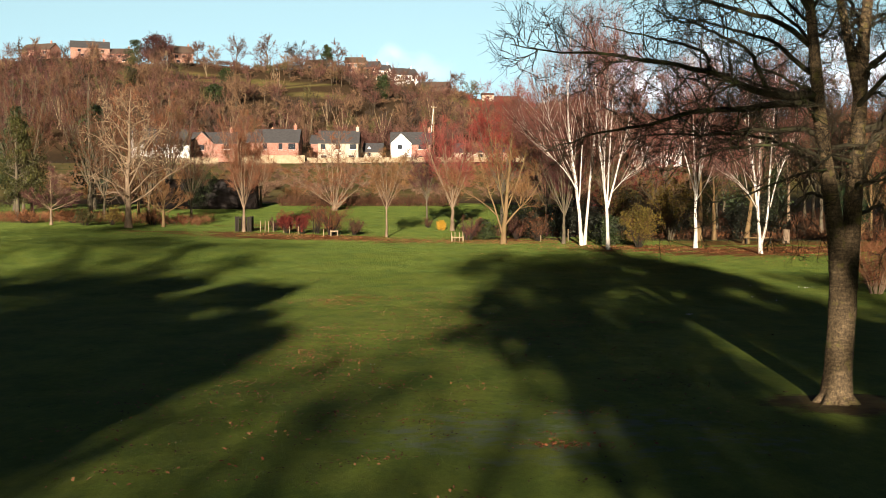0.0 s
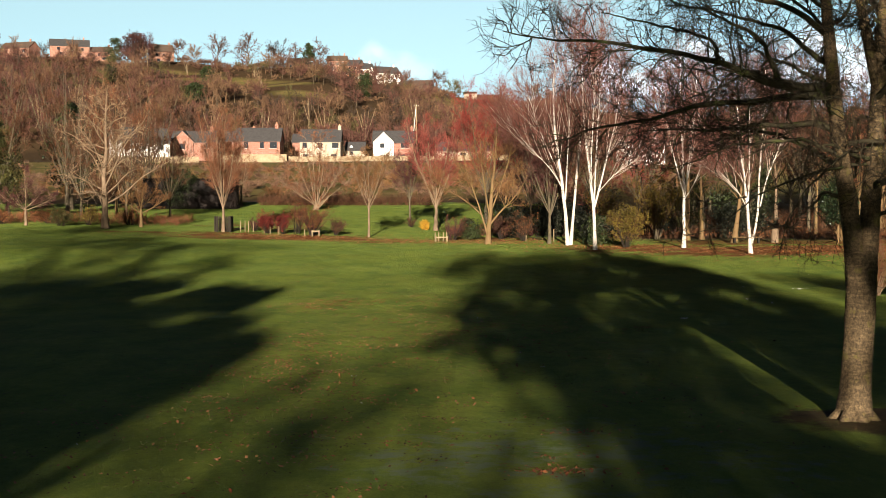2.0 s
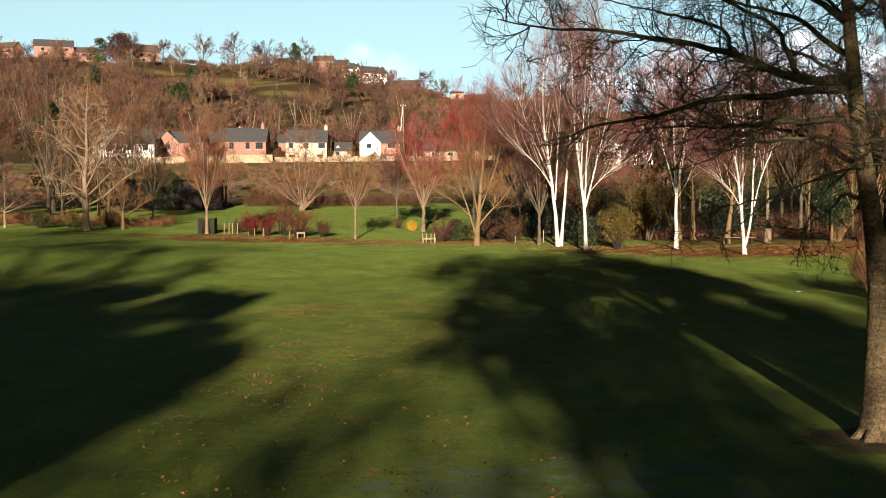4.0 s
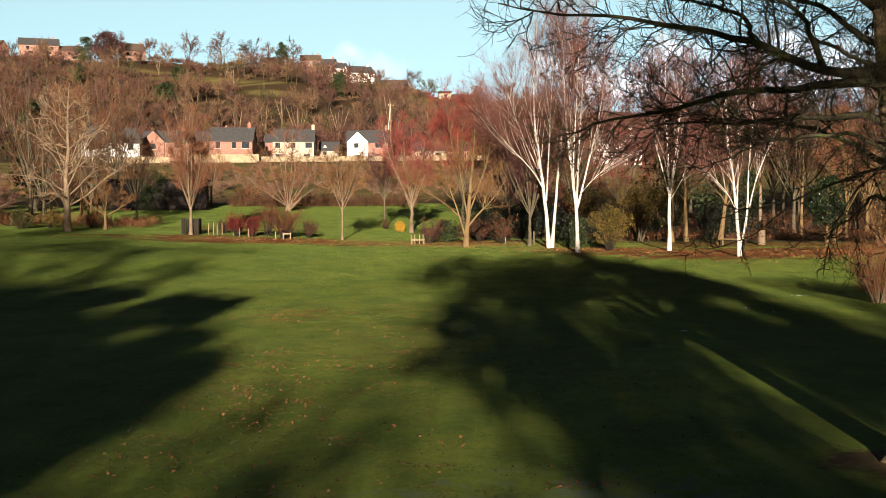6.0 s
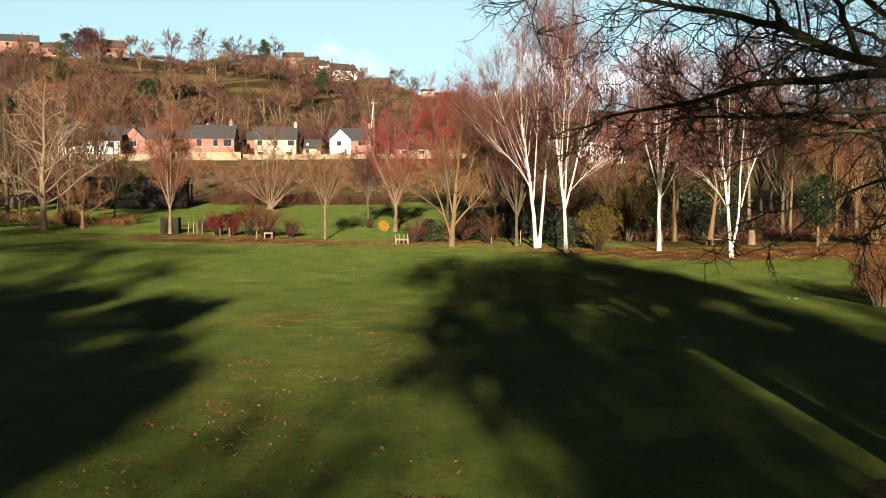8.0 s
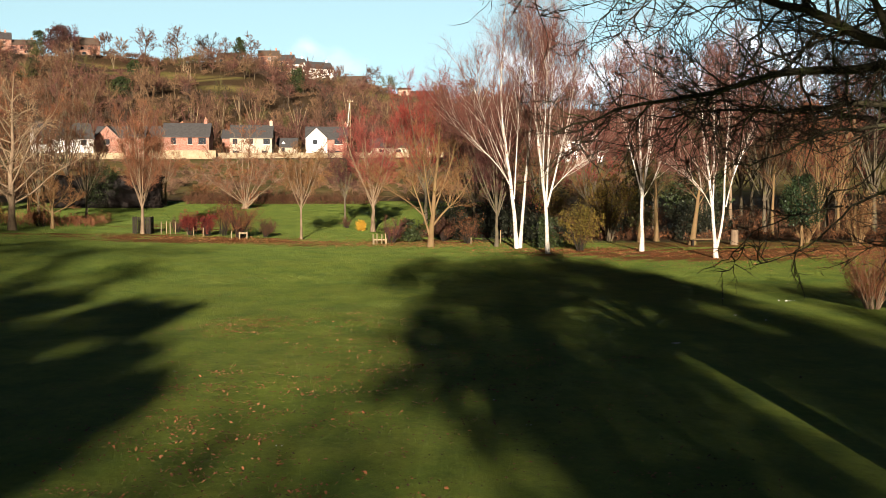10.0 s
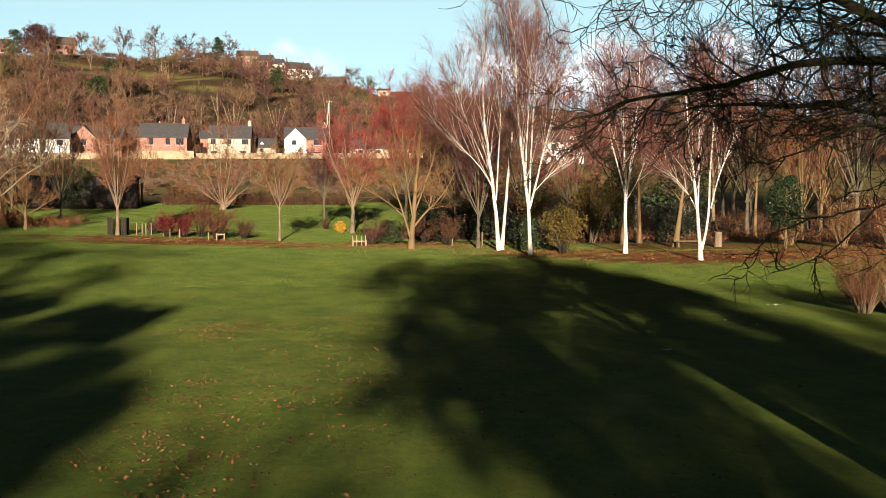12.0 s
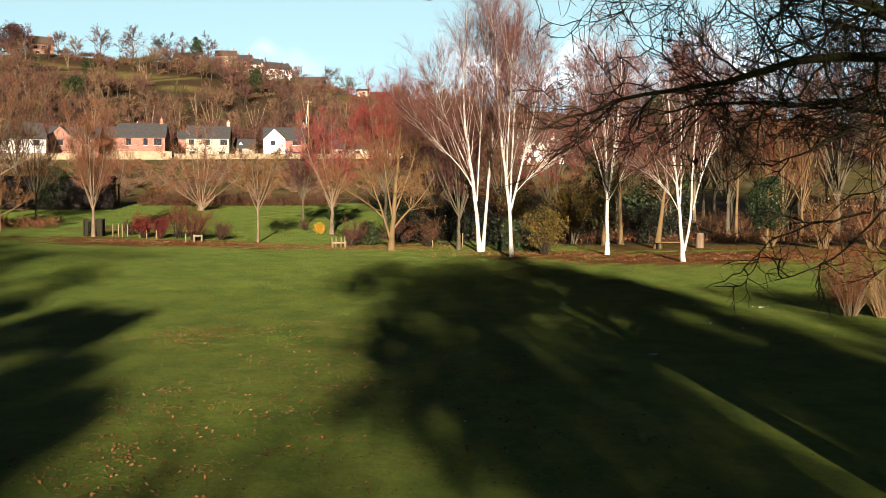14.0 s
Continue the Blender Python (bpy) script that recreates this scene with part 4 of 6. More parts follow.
vase("small_orange_tree", -20.9, 131.0, 2.0, 6.6, 5.0, 8, 39, (M["pale"], M["pale"], M["orange_twig"]), "small round bare tree with orange twigs before the hedge", r=0.16)
tree("spreading_tree", -11.7, 124.0, [([(0, 0, 0), (0.02, 0, 0.45), (0.0, 0, 0.9)], 0.3, 0.22)] + [
    ([(0.1 * math.cos(a), 0.1 * math.sin(a), 0.5), (e * 0.35 * math.cos(a), e * 0.35 * math.sin(a), 0.9 + 0.16 * hh), (e * 0.75 * math.cos(a), e * 0.75 * math.sin(a), 0.5 + 0.55 * hh), (e * math.cos(a), e * math.sin(a), hh)], 0.055, 0.01)
    for a, e, hh in ((0.1, 4.5, 4.5), (0.7, 3.0, 7.2), (1.3, 1.4, 8.3), (2.1, 2.6, 7.9), (2.8, 4.0, 5.9), (3.4, 4.8, 4.3), (4.0, 3.2, 6.6), (4.6, 1.9, 8.0), (5.2, 2.8, 7.4), (5.8, 3.7, 5.9), (0.4, 0.6, 8.7))
], [
    dict(m=11, t0=0.2, ang=42, spread=14, len0=2.2, len1=1.1, rr=0.5, n=4, wander=0.2, lift=0.03, rmin=0.022),
    dict(m=8, t0=0.15, ang=40, spread=10, len0=0.7, len1=0.45, rr=0.5, n=3, wander=0.1, lift=0.03, rmin=0.008),
    dict(m=9, t0=0.1, ang=34, spread=12, len0=0.35, len1=0.2, slip=0.012),
], (M["pale"], M["pale"], M["orange_twig"]), "broad many-stemmed bare tree with pale branches", 40)
lime_rng = np.random.default_rng(140)
lime_limbs = []
for k in range(24):
    z0 = 1.9 + 7.6 * (k / 23) ** 1.15
    a = 2.4 * k + lime_rng.uniform(-0.5, 0.5)
    e = (6.4 - 0.56 * (z0 - 1.9)) * lime_rng.uniform(0.55, 1.05)
    up = e * lime_rng.uniform(0.1, 0.95)
    c, s = math.cos(a), 0.7 * math.sin(a)
    bow = lime_rng.uniform(-0.35, 0.5)
    lime_limbs.append(([(0.02, 0, z0), (c * e * 0.25, s * e * 0.25, z0 + up * 0.2 + bow), (c * e * 0.5, s * e * 0.55, z0 + up * 0.6 + 0.6 * bow), (c * e * 0.78, s * e * 0.75, z0 + up * 0.75 + lime_rng.uniform(-0.5, 0.3)), (c * e, s * e, z0 + up + lime_rng.uniform(-0.5, 0.3))], 0.074 - 0.0016 * k, 0.014))
tree("lime_tree", -24.5, 88.0, [([(0, 0, 0), (0.05, 0, 2.2), (-0.12, 0, 4.2), (0.2, 0, 6.4), (0.05, 0, 8.6), (0.3, 0, 11.0)], 0.25, 0.02)] + lime_limbs, [
    dict(m=8, t0=0.15, ang=52, spread=16, len0=1.5, len1=0.6, rr=0.5, n=5, wander=0.28, lift=0.02, rmin=0.017),
    dict(m=4, t0=0.15, ang=44, spread=15, len0=0.7, len1=0.4, rr=0.5, n=3, wander=0.22, lift=0.0, rmin=0.009),
], (M["pale"], M["pale"], M["pale_twig"]), "tall bare tree with a dark trunk and long crooked pale branches", 41)
vase("lichen_tree", -22.5, 91.0, 1.3, 4.8, 4.8, 7, 42, (M["tan"], M["tan"], M["tan_twig"]), "small bare tree with a yellow lichened trunk", r=0.15, droop=0.6)
vase("twin_tree", -25.6, 91.5, 1.5, 5.2, 3.6, 5, 43, (M["pale"], M["pale"], M["brown_twig"]), "small pale-stemmed tree behind a thicker trunk", r=0.12, droop=0.3)
vase("cherry_tree", -31.2, 89.8, 1.2, 4.4, 5.6, 8, 44, (M["pale"], M["pale"], M["purple_twig"]), "low spreading bare tree with purplish twigs", r=0.13, droop=0.9)

# Ivy-clad and evergreen trees, and the woodland belt.
evergreen("ivy_tree", -36.5, 97.0, 9.0, 4.6, 51, "ivy-clad tree with dark green foliage at the wood's edge", M["ivy"], 5200, 0.17, 1.0, 0.5, lobes=44)
evergreen("pine_tree", -39.8, 110.0, 8.6, 5.5, 151, "dark evergreen tree among bare trees", M["ivy"], 4500, 0.2, 1.0, 0.5, lobes=44)
evergreen("pine_tree", -38.0, 124.0, 11.5, 8.0, 52, "dark evergreen tree standing behind the bare trees", M["ever"], 6500, 0.26, 2.5, 0.55, lobes=44)
evergreen("pine_tree", -43.5, 116.0, 11.0, 5.5, 53, "dark evergreen tree at the wood's edge", M["ever"], 5500, 0.26, 2.0, 0.6, lobes=44)
evergreen("yew_tree", 26.5, 94.0, 11.0, 7.5, 54, "dark yew behind the white birches", M["ever"], 9000, 0.22, 0.6, 0.4, lobes=50)
evergreen("yew_tree", 21.0, 90.0, 7.5, 4.5, 55, "dark yew behind the white birches", M["ivy"], 4500, 0.2, 0.4, 0.4, lobes=40)
evergreen("laurel_bush", -26.5, 126.0, 4.2, 5.5, 56, "dark green laurel beside the clipped hedge", M["ever"], 4200, 0.18, 0.2, 0.35, category="shrub", lobes=40)
evergreen("holly_tree", 27.4, 75.0, 4.5, 3.2, 57, "young holly with glossy dark green leaves", M["holly"], 6500, 0.12, 1.2, 0.35, M["tan"], lobes=44)
evergreen("laurel_bush", 3.2, 81.5, 1.5, 2.4, 58, "dark evergreen shrub beside the maple", M["ever"], 1500, 0.14, 0.1, 0.3, category="shrub")
# Shrubs added to stand in for shade in the hollow behind the birches.
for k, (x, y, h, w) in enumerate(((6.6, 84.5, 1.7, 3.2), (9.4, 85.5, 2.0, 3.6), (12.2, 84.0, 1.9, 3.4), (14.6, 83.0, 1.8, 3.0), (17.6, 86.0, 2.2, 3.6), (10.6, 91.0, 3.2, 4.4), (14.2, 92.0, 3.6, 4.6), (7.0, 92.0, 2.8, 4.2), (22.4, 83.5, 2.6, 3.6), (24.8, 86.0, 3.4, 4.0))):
    evergreen("laurel_bush", x, y, h, w, 700 + k, "evergreen shrub added to darken the hollow behind the birches", M["shade_leaf"], 2200, 0.16, 0.05, 0.25, category="shrub", lobes=30)
evergreen("laurel_bush", 11.2, 73.5, 2.0, 2.4, 59, "dark evergreen shrub beside the birches", M["ever"], 1500, 0.14, 0.1, 0.3, category="shrub")

BELT = [
    vase("wood_tree", 31.0, 104.0, 3.0, 15.5, 9.0, 12, 61, (M["grey"], M["grey"], M["purple_twig"]), "bare brown tree in the wood behind the lawn", r=0.22, dense=0.65, slip=0.014, group="wood behind the lawn"),
    vase("wood_tree", 14.5, 98.0, 2.4, 12.5, 7.5, 11, 62, (M["grey"], M["grey"], M["brown_twig"]), "bare brown tree in the wood behind the lawn", r=0.18, dense=0.65, slip=0.014, group="wood behind the lawn"),
    vase("wood_tree", 20.0, 106.0, 2.0, 8.0, 7.5, 10, 63, (M["grey"], M["grey"], M["red_twig"]), "bare reddish tree in the wood behind the lawn", r=0.16, dense=0.65, slip=0.014, group="wood behind the lawn"),
    vase("wood_tree", 37.0, 92.0, 2.2, 12.0, 8.0, 11, 64, (M["tan"], M["tan"], M["orange_twig"]), "bare tawny tree in the wood behind the lawn", r=0.17, dense=0.65, slip=0.014, group="wood behind the lawn"),
]
for k, (x, y, src, sc, rz) in enumerate((
    (25.5, 108, 0, 0.95, 40), (36, 112, 1, 1.15, 80), (42, 104, 0, 1.0, 130), (47, 96, 1, 1.1, 200), (52, 108, 0, 1.05, 250), (44, 118, 2, 1.2, 300), (30, 120, 2, 1.1, 20),
    (33, 86, 3, 0.85, 60), (41, 84, 3, 0.95, 140), (46, 88, 3, 0.9, 220), (57, 98, 0, 1.1, 10), (39, 99, 2, 0.95, 100), (24, 98, 1, 0.85, 170), (12, 108, 2, 0.9, 250), (18, 116, 1, 1.1, 310),
    (-40, 108, 1, 1.1, 45), (-46, 122, 0, 1.0, 95), (-36, 116, 1, 1.2, 145), (-30, 112, 3, 1.0, 195), (-52, 116, 1, 1.1, 245), (-41, 132, 0, 1.05, 295), (-33, 138, 1, 1.2, 345), (-50, 136, 0, 1.1, 25), (-44, 101, 2, 1.0, 75), (-27, 104, 1, 0.8, 33), (-30.5, 102, 1, 0.85, 10), (-25.2, 99, 1, 0.8, 200), (-23.5, 106, 1, 0.75, 120),
    (60, 112, 1, 1.2, 15), (38.5, 89, 0, 1.0, 60), (44.5, 94, 0, 1.1, 190), (50, 101, 0, 1.15, 310), (31.5, 93, 1, 1.1, 250), (47.5, 84, 1, 1.2, 40), (22, 112, 0, 1.0, 77), (27, 100, 1, 1.1, 7), (49, 114, 0, 1.0, 177), (35, 106, 0, 1.0, 222), (11, 97, 1, 0.9, 140), (64, 100, 0, 1.0, 215), (34, 99, 1, 1.0, 120),
)):
    c = copy_thing(BELT[src], pose(x, y, gz(x, y) - 0.05, 0, 0, rz) @ Matrix.Scale(sc, 4))
    c.scale = (sc, sc, sc)

# Shrubs, hedge and reeds.
SH = "shrubs along the bank"
bush("berry_bush", -11.9, 86.6, 1.5, 1.7, 71, "bare shrub covered with deep red leaves, tied to stakes", M["dark_wood"], M["purple_twig"], (M["berry"], 1200, 0.09), group=SH)
bush("berry_bush", -10.7, 86.2, 1.4, 1.6, 72, "shrub with deep red leaves beside short posts", M["dark_wood"], M["purple_twig"], (M["berry"], 1000, 0.09), group=SH)
bush("brown_bush", -9.7, 86.9, 2.6, 2.3, 73, "twiggy brown shrub among red ones", M["dark_wood"], M["brown_twig"], (M["rust"], 500, 0.08), group=SH)
bush("spotted_bush", -8.3, 84.6, 2.25, 2.0, 74, "round dark red shrub dotted with pale yellow leaves", M["dark_wood"], M["purple_twig"], (M["rust"], 900, 0.09), stems=24, group=SH)
bush("spotted_bush", -6.7, 86.0, 1.3, 1.4, 75, "small dark brown shrub on the bank", M["dark_wood"], M["purple_twig"], (M["leaf_dark"], 500, 0.08), group=SH)
bush("low_bush", -13.3, 89.5, 1.2, 1.9, 76, "low purple-brown twiggy shrub behind short stakes", M["dark_wood"], M["purple_twig"], group=SH)
bush("yellow_bush", 0.1, 95.8, 0.68, 0.85, 77, "small rounded shrub with bright yellow leaves", M["pale"], M["tan_twig"], (M["yellow"], 900, 0.1), group=SH)
bush("brown_bush", -1.1, 99.3, 0.9, 1.2, 78, "low brown shrub at a tree's foot", M["dark_wood"], M["brown_twig"], group=SH)
bush("dark_bush", 2.0, 80.5, 1.7, 2.0, 79, "dark purple-brown twiggy shrub beside the maple", M["dark_wood"], M["purple_twig"], (M["rust"], 120, 0.08), stems=18, group=SH)
bush("dark_bush", 5.6, 82.5, 1.6, 2.2, 80, "dark twiggy shrub behind the maple", M["dark_wood"], M["purple_twig"], (M["leaf_dark"], 500, 0.09), stems=20, group=SH)
bush("dogwood_bush", 6.9, 79.5, 1.9, 1.6, 81, "rusty-leaved shrub beside the grey trunk", M["dark_wood"], M["brown_twig"], (M["rust"], 200, 0.09), group=SH)
bush("golden_bush", 12.5, 70.3, 2.35, 2.3, 82, "olive and gold leaved shrub beside the birches", M["dark_wood"], M["brown_twig"], (M["olive"], 1900, 0.1), stems=18, group=SH)
bush("golden_bush", 16.9, 82.0, 4.6, 3.6, 83, "tall olive-gold leaved shrub behind the birches", M["grey"], M["brown_twig"], (M["olive"], 1900, 0.12), stems=16, group=SH)
bush("golden_bush", 13.9, 86.0, 3.6, 3.0, 84, "olive leaved shrub behind the birches", M["grey"], M["brown_twig"], (M["olive"], 900, 0.12), group=SH)
bush("red_bush", 15.5, 104.0, 4.6, 6.0, 85, "large red-twigged shrub behind the birches", M["grey"], M["red_twig"], (M["berry"], 900, 0.12), stems=22, group=SH)
bush("red_bush", 11.5, 101.0, 3.8, 5.0, 86, "large red-twigged shrub behind the birches", M["grey"], M["purple_twig"], (M["rust"], 500, 0.12), stems=20, group=SH)
for k, (x, y, h, w, twig, leafm) in enumerate((
    (31.3, 75.5, 3.2, 3.2, "tan_twig", "straw"), (34.0, 74.5, 3.4, 3.4, "orange_twig", "straw"), (36.8, 76.0, 3.6, 3.4, "tan_twig", "straw"), (39.5, 75.0, 3.3, 3.2, "orange_twig", "rust"), (29.3, 79.0, 2.2, 2.4, "tan_twig", "straw"),
)):
    bush("willow_bush", x, y, h, w, 90 + k, "tawny twiggy willow shrub beside the lawn", M["tan"], M[twig], (M[leafm], 260, 0.1), stems=26, upright=0.2, group=SH)
bush("dogwood_bush", 16.8, 41.7, 2.1, 2.5, 96, "red-brown twiggy shrub with a few pale leaves", M["pale"], M["orange_twig"], (M["rust"], 700, 0.06), stems=42, m=9, m2=6, thick=0.011)
bush("brown_bush", -28.6, 90.2, 1.2, 2.6, 97, "dark green and brown low shrub under bare trees", M["dark_wood"], M["brown_twig"], (M["ivy"], 700, 0.12), group=SH)
bush("brown_bush", -27.0, 92.0, 1.5, 2.6, 98, "olive low shrub under bare trees", M["dark_wood"], M["brown_twig"], (M["olive"], 500, 0.12), group=SH)
bush("rust_bush", -24.0, 93.5, 1.6, 3.0, 99, "rust-coloured low shrub under bare trees", M["dark_wood"], M["orange_twig"], (M["rust"], 400, 0.1), stems=24, group=SH)
bush("rust_bush", -30.5, 93.5, 1.2, 3.4, 100, "rust-coloured low shrub under bare trees", M["dark_wood"], M["orange_twig"], (M["rust"], 400, 0.1), stems=24, group=SH)
bush("rust_bush", -34.0, 92.0, 1.2, 3.0, 101, "rust-coloured low shrub under bare trees", M["dark_wood"], M["orange_twig"], (M["rust"], 400, 0.1), stems=24, group=SH)


def reeds(x, y, h, w, n, seed, label):
    rng = np.random.default_rng(seed)
    top = thing("ornamental_grass", x, y, gz(x, y) - 0.03, label, "grass clump")
    a, q = rng.uniform(0, 2 * np.pi, n), rng.uniform(0, 0.3, n) * w
    P0 = np.stack([np.cos(a) * q, np.sin(a) * q, np.zeros(n)], 1)
    D = np.stack([np.cos(a) * 0.28, np.sin(a) * 0.28, np.ones(n)], 1) + rng.normal(size=(n, 3)) * 0.1
    P, R = run(rng, P0, D, h * rng.uniform(0.6, 1.05, n), np.full(n, 0.012), 5, 0.06, -0.07, 0.3)
    link("blade_tuft", Soup().add(*tubes(P, R, 3)).mesh("blades"), M["straw"], top)


reeds(17.9, 41.2, 1.75, 1.6, 420, 110, "clump of tall dry straw-coloured grass")
reeds(18.9, 42.6, 1.6, 1.5, 320, 111, "clump of tall dry straw-coloured grass")


def strip(name, x0, x1, y0, y1, n, h, mats, seed, label, category, leafm=None, slope=0.0):
    """Uncountable low growth over a stretch of ground, as one object."""
    rng = np.random.default_rng(seed)
    x, y = rng.uniform(x0, x1, n), rng.uniform(y0, y1, n)
    P0 = np.stack([x, y, ground(x, y) - 0.05], 1)
    D = rng.normal(size=(n, 3)) * 0.35 + [0, 0, 1]
    P, R = run(rng, P0, D, h * rng.uniform(0.5, 1.1, n), np.full(n, 0.012 + 0.004 * h), 3, 0.15, 0.02, 0.4)
    top = tagged(new(name), label, category, kind="stuff")
    s = Soup().add(*tubes(P, R, 3))
    q, d, L, _ = fork(rng, P, R, 8, 0.2, 1.0, 42, 12, 0.5 * h, 0.3 * h, 0.7)
    v, f = blades(q, d, L, np.full(len(q), 0.012), rng)
    s.add(v, None, f)
    pool = q + d * L[:, None] * 0.8
    link("stem_tangle", s.mesh("stem_tangle"), M[mats], top)
    if leafm:
        c = pool[rng.integers(0, len(pool), n * 3)] + rng.normal(size=(n * 3, 3)) * 0.06
        v, f = leaves(c, 0.13, rng)
        link("foliage", mesh_of("foliage", v, None, f), M[leafm], top)


strip("bramble", 13, 42, 82, 90, 1000, 0.7, "brown_twig", 120, "low tangle of rust-red brambles along the bank", "bramble", "rust")
strip("bramble", 2, 11, 86, 92, 420, 0.7, "purple_twig", 121, "low tangle of brown brambles along the bank", "bramble", "rust")
strip("sapling_hedge", -19, 2, 132, 134, 900, 1.5, "brown_twig", 122, "line of dark bare hedge saplings behind the grass", "hedge")
strip("undergrowth", -40, -20, 93, 101, 700, 0.9, "orange_twig", 123, "rusty undergrowth beneath bare trees", "undergrowth", "rust")
strip("undergrowth", 20, 55, 96, 110, 900, 1.3, "brown_twig", 124, "brown undergrowth in the wood", "undergrowth", "rust")


def hedge(x0, x1, y, depth, h, seed, label):
    rng = np.random.default_rng(seed)
    cx = 0.5 * (x0 + x1)
    top = thing("clipped_hedge", cx, y, gz(cx, y) - 0.05, label, "hedge")
    n = int((x1 - x0) * 1100)
    c = rng.uniform(-1, 1, (n, 3)) ** 3
    c = np.where(np.abs(rng.uniform(-1, 1, (n, 3))) < 0.5, rng.uniform(-1, 1, (n, 3)), np.sign(c) * (1 - rng.uniform(0, 0.12, (n, 3))))
    c = c * [0.5 * (x1 - x0), 0.5 * depth, 0.5 * h] + [0, 0, 0.5 * h] + rng.normal(size=(n, 3)) * 0.05
    c[:, 2] = np.abs(c[:, 2])
    v, f = leaves(c, 0.16, rng)
    link("foliage", mesh_of("foliage", v, None, f), M["hedge_shaded"], top)
    # The core block wears the same shade-darkened colour as the foliage.
    bm = bmesh.new()
    bmesh.ops.create_cube(bm, size=1.0, matrix=Matrix.Translation((0, 0, 0.46 * h)) @ Matrix.Diagonal((x1 - x0 - 0.3, depth - 0.3, 0.9 * h, 1)))
    bmesh.ops.subdivide_edges(bm, edges=bm.edges[:], cuts=5, use_grid_fill=True)
    for v_ in bm.verts:
        v_.co += Vector(rng.normal(size=3) * 0.06)
    part("core", bm, M["hedge_shaded"], top)


hedge(-31.5, -20.5, 126.5, 2.0, 3.3, 130, "clipped brown beech hedge, its shade put into the colour")


# ---- small garden things ----
def box(bm, size, at, bevel=0.0):
    geo = bmesh.ops.create_cube(bm, size=1.0, matrix=Matrix.Translation(at) @ Matrix.Diagonal((*size, 1)))
    if bevel:
        edges = list({e for v in geo["verts"] for e in v.link_edges})
        bmesh.ops.bevel(bm, geom=edges, offset=bevel, segments=2, affect="EDGES")
    return bm


def rod(bm, a, b, r, k=8, r2=None):
    a, b = Vector(a), Vector(b)
    m = Matrix.Translation((a + b) / 2) @ (b - a).to_track_quat("Z", "Y").to_matrix().to_4x4()
    bmesh.ops.create_cone(bm, cap_ends=True, segments=k, radius1=r, radius2=r if r2 is None else r2, depth=(b - a).length, matrix=m)
    return bm


def post(x, y, h, r, label):
    top = thing("stake", x, y, gz(x, y) - 0.05, label, "stake", group="stakes on the bank")
    bm = rod(bmesh.new(), (0, 0, 0), (random.uniform(-0.02, 0.02), 0, h), r)
    rod(bm, (0, 0, h), (0, 0, h + 0.02), r, 8, r * 0.6)
    part("shaft", bm, M["post"], top)


for x, y, h in ((-14.1, 87.6, 0.9), (-13.75, 87.7, 0.92), (-13.45, 87.5, 0.88), (-13.1, 87.6, 0.9), (-12.2, 87.0, 0.85), (-11.6, 86.0, 0.7), (-10.9, 85.6, 0.65), (-8.75, 83.6, 0.55), (0.75, 78.6, 0.7), (1.0, 78.7, 0.72), (1.3, 78.5, 0.7), (1.55, 78.7, 0.72), (9.0, 79.0, 0.9), (7.0, 78.3, 0.5)):
    post(x, y, h, 0.03, "short pale wooden stake standing in the bank")


def rail_frame(x, y, w, h, label):
    top = thing("tree_tie_frame", x, y, gz(x, y) - 0.05, label, "wooden frame")
    for s in (-1, 1):
        part("post", rod(bmesh.new(), (s * w / 2, 0, 0), (s * w / 2, 0, h), 0.045), M["post"], top)
    part("rail", box(bmesh.new(), (w + 0.1, 0.03, 0.09), (0, -0.05, h - 0.08), 0.01), M["post"], top)


rail_frame(-7.95, 83.5, 0.5, 0.52, "low pale wooden tie frame before a shrub")
rail_frame(1.2, 78.9, 0.8, 0.42, "low pale wooden tie frame on the bank")


def tree_guard(x, y, w, h):
    top = thing("tree_guard", x, y, gz(x, y) - 0.05, "dark slatted wooden guard round a young tree", "tree guard")
    for sx in (-1, 1):
        for sy in (-1, 1):
            part("post", box(bmesh.new(), (0.1, 0.1, h), (sx * w / 2, sy * w / 2, h / 2), 0.01), M["dark_wood"], top)
    for sy in (-1, 1):
        for k in range(9):
            if sy < 0 and 1 < k < 7:
                continue
            part("slat", box(bmesh.new(), (0.09, 0.025, h - 0.1), (-w / 2 + 0.12 + k * (w - 0.24) / 8, sy * (w / 2 + 0.06), h / 2), 0.005), M["dark_wood"], top)
    for sx in (-1, 1):
        for k in range(8):
            part("slat", box(bmesh.new(), (0.025, 0.09, h - 0.1), (sx * (w / 2 + 0.06), -w / 2 + 0.12 + k * (w - 0.24) / 7, h / 2), 0.005), M["dark_wood"], top)
    for z in (0.3, h - 0.25):
        part("rail", box(bmesh.new(), (w, 0.05, 0.08), (0, w / 2, z), 0.008), M["dark_wood"], top)
        for sx in (-1, 1):
            part("rail", box(bmesh.new(), (0.05, w, 0.08), (sx * w / 2, 0, z), 0.008), M["dark_wood"], top)


tree_guard(-15.35, 87.6, 1.15, 1.25)


def bench(x, y):
    top = thing("plank_bench", x, y, gz(x, y) - 0.03, "simple weathered plank bench at the lawn's edge", "bench")
    part("seat", box(bmesh.new(), (2.0, 0.3, 0.06), (0, 0, 0.44), 0.01), M["tan"], top)
    for s in (-0.8, 0.8):
        part("leg", box(bmesh.new(), (0.12, 0.28, 0.45), (s, 0, 0.22), 0.01), M["dark_wood"], top)


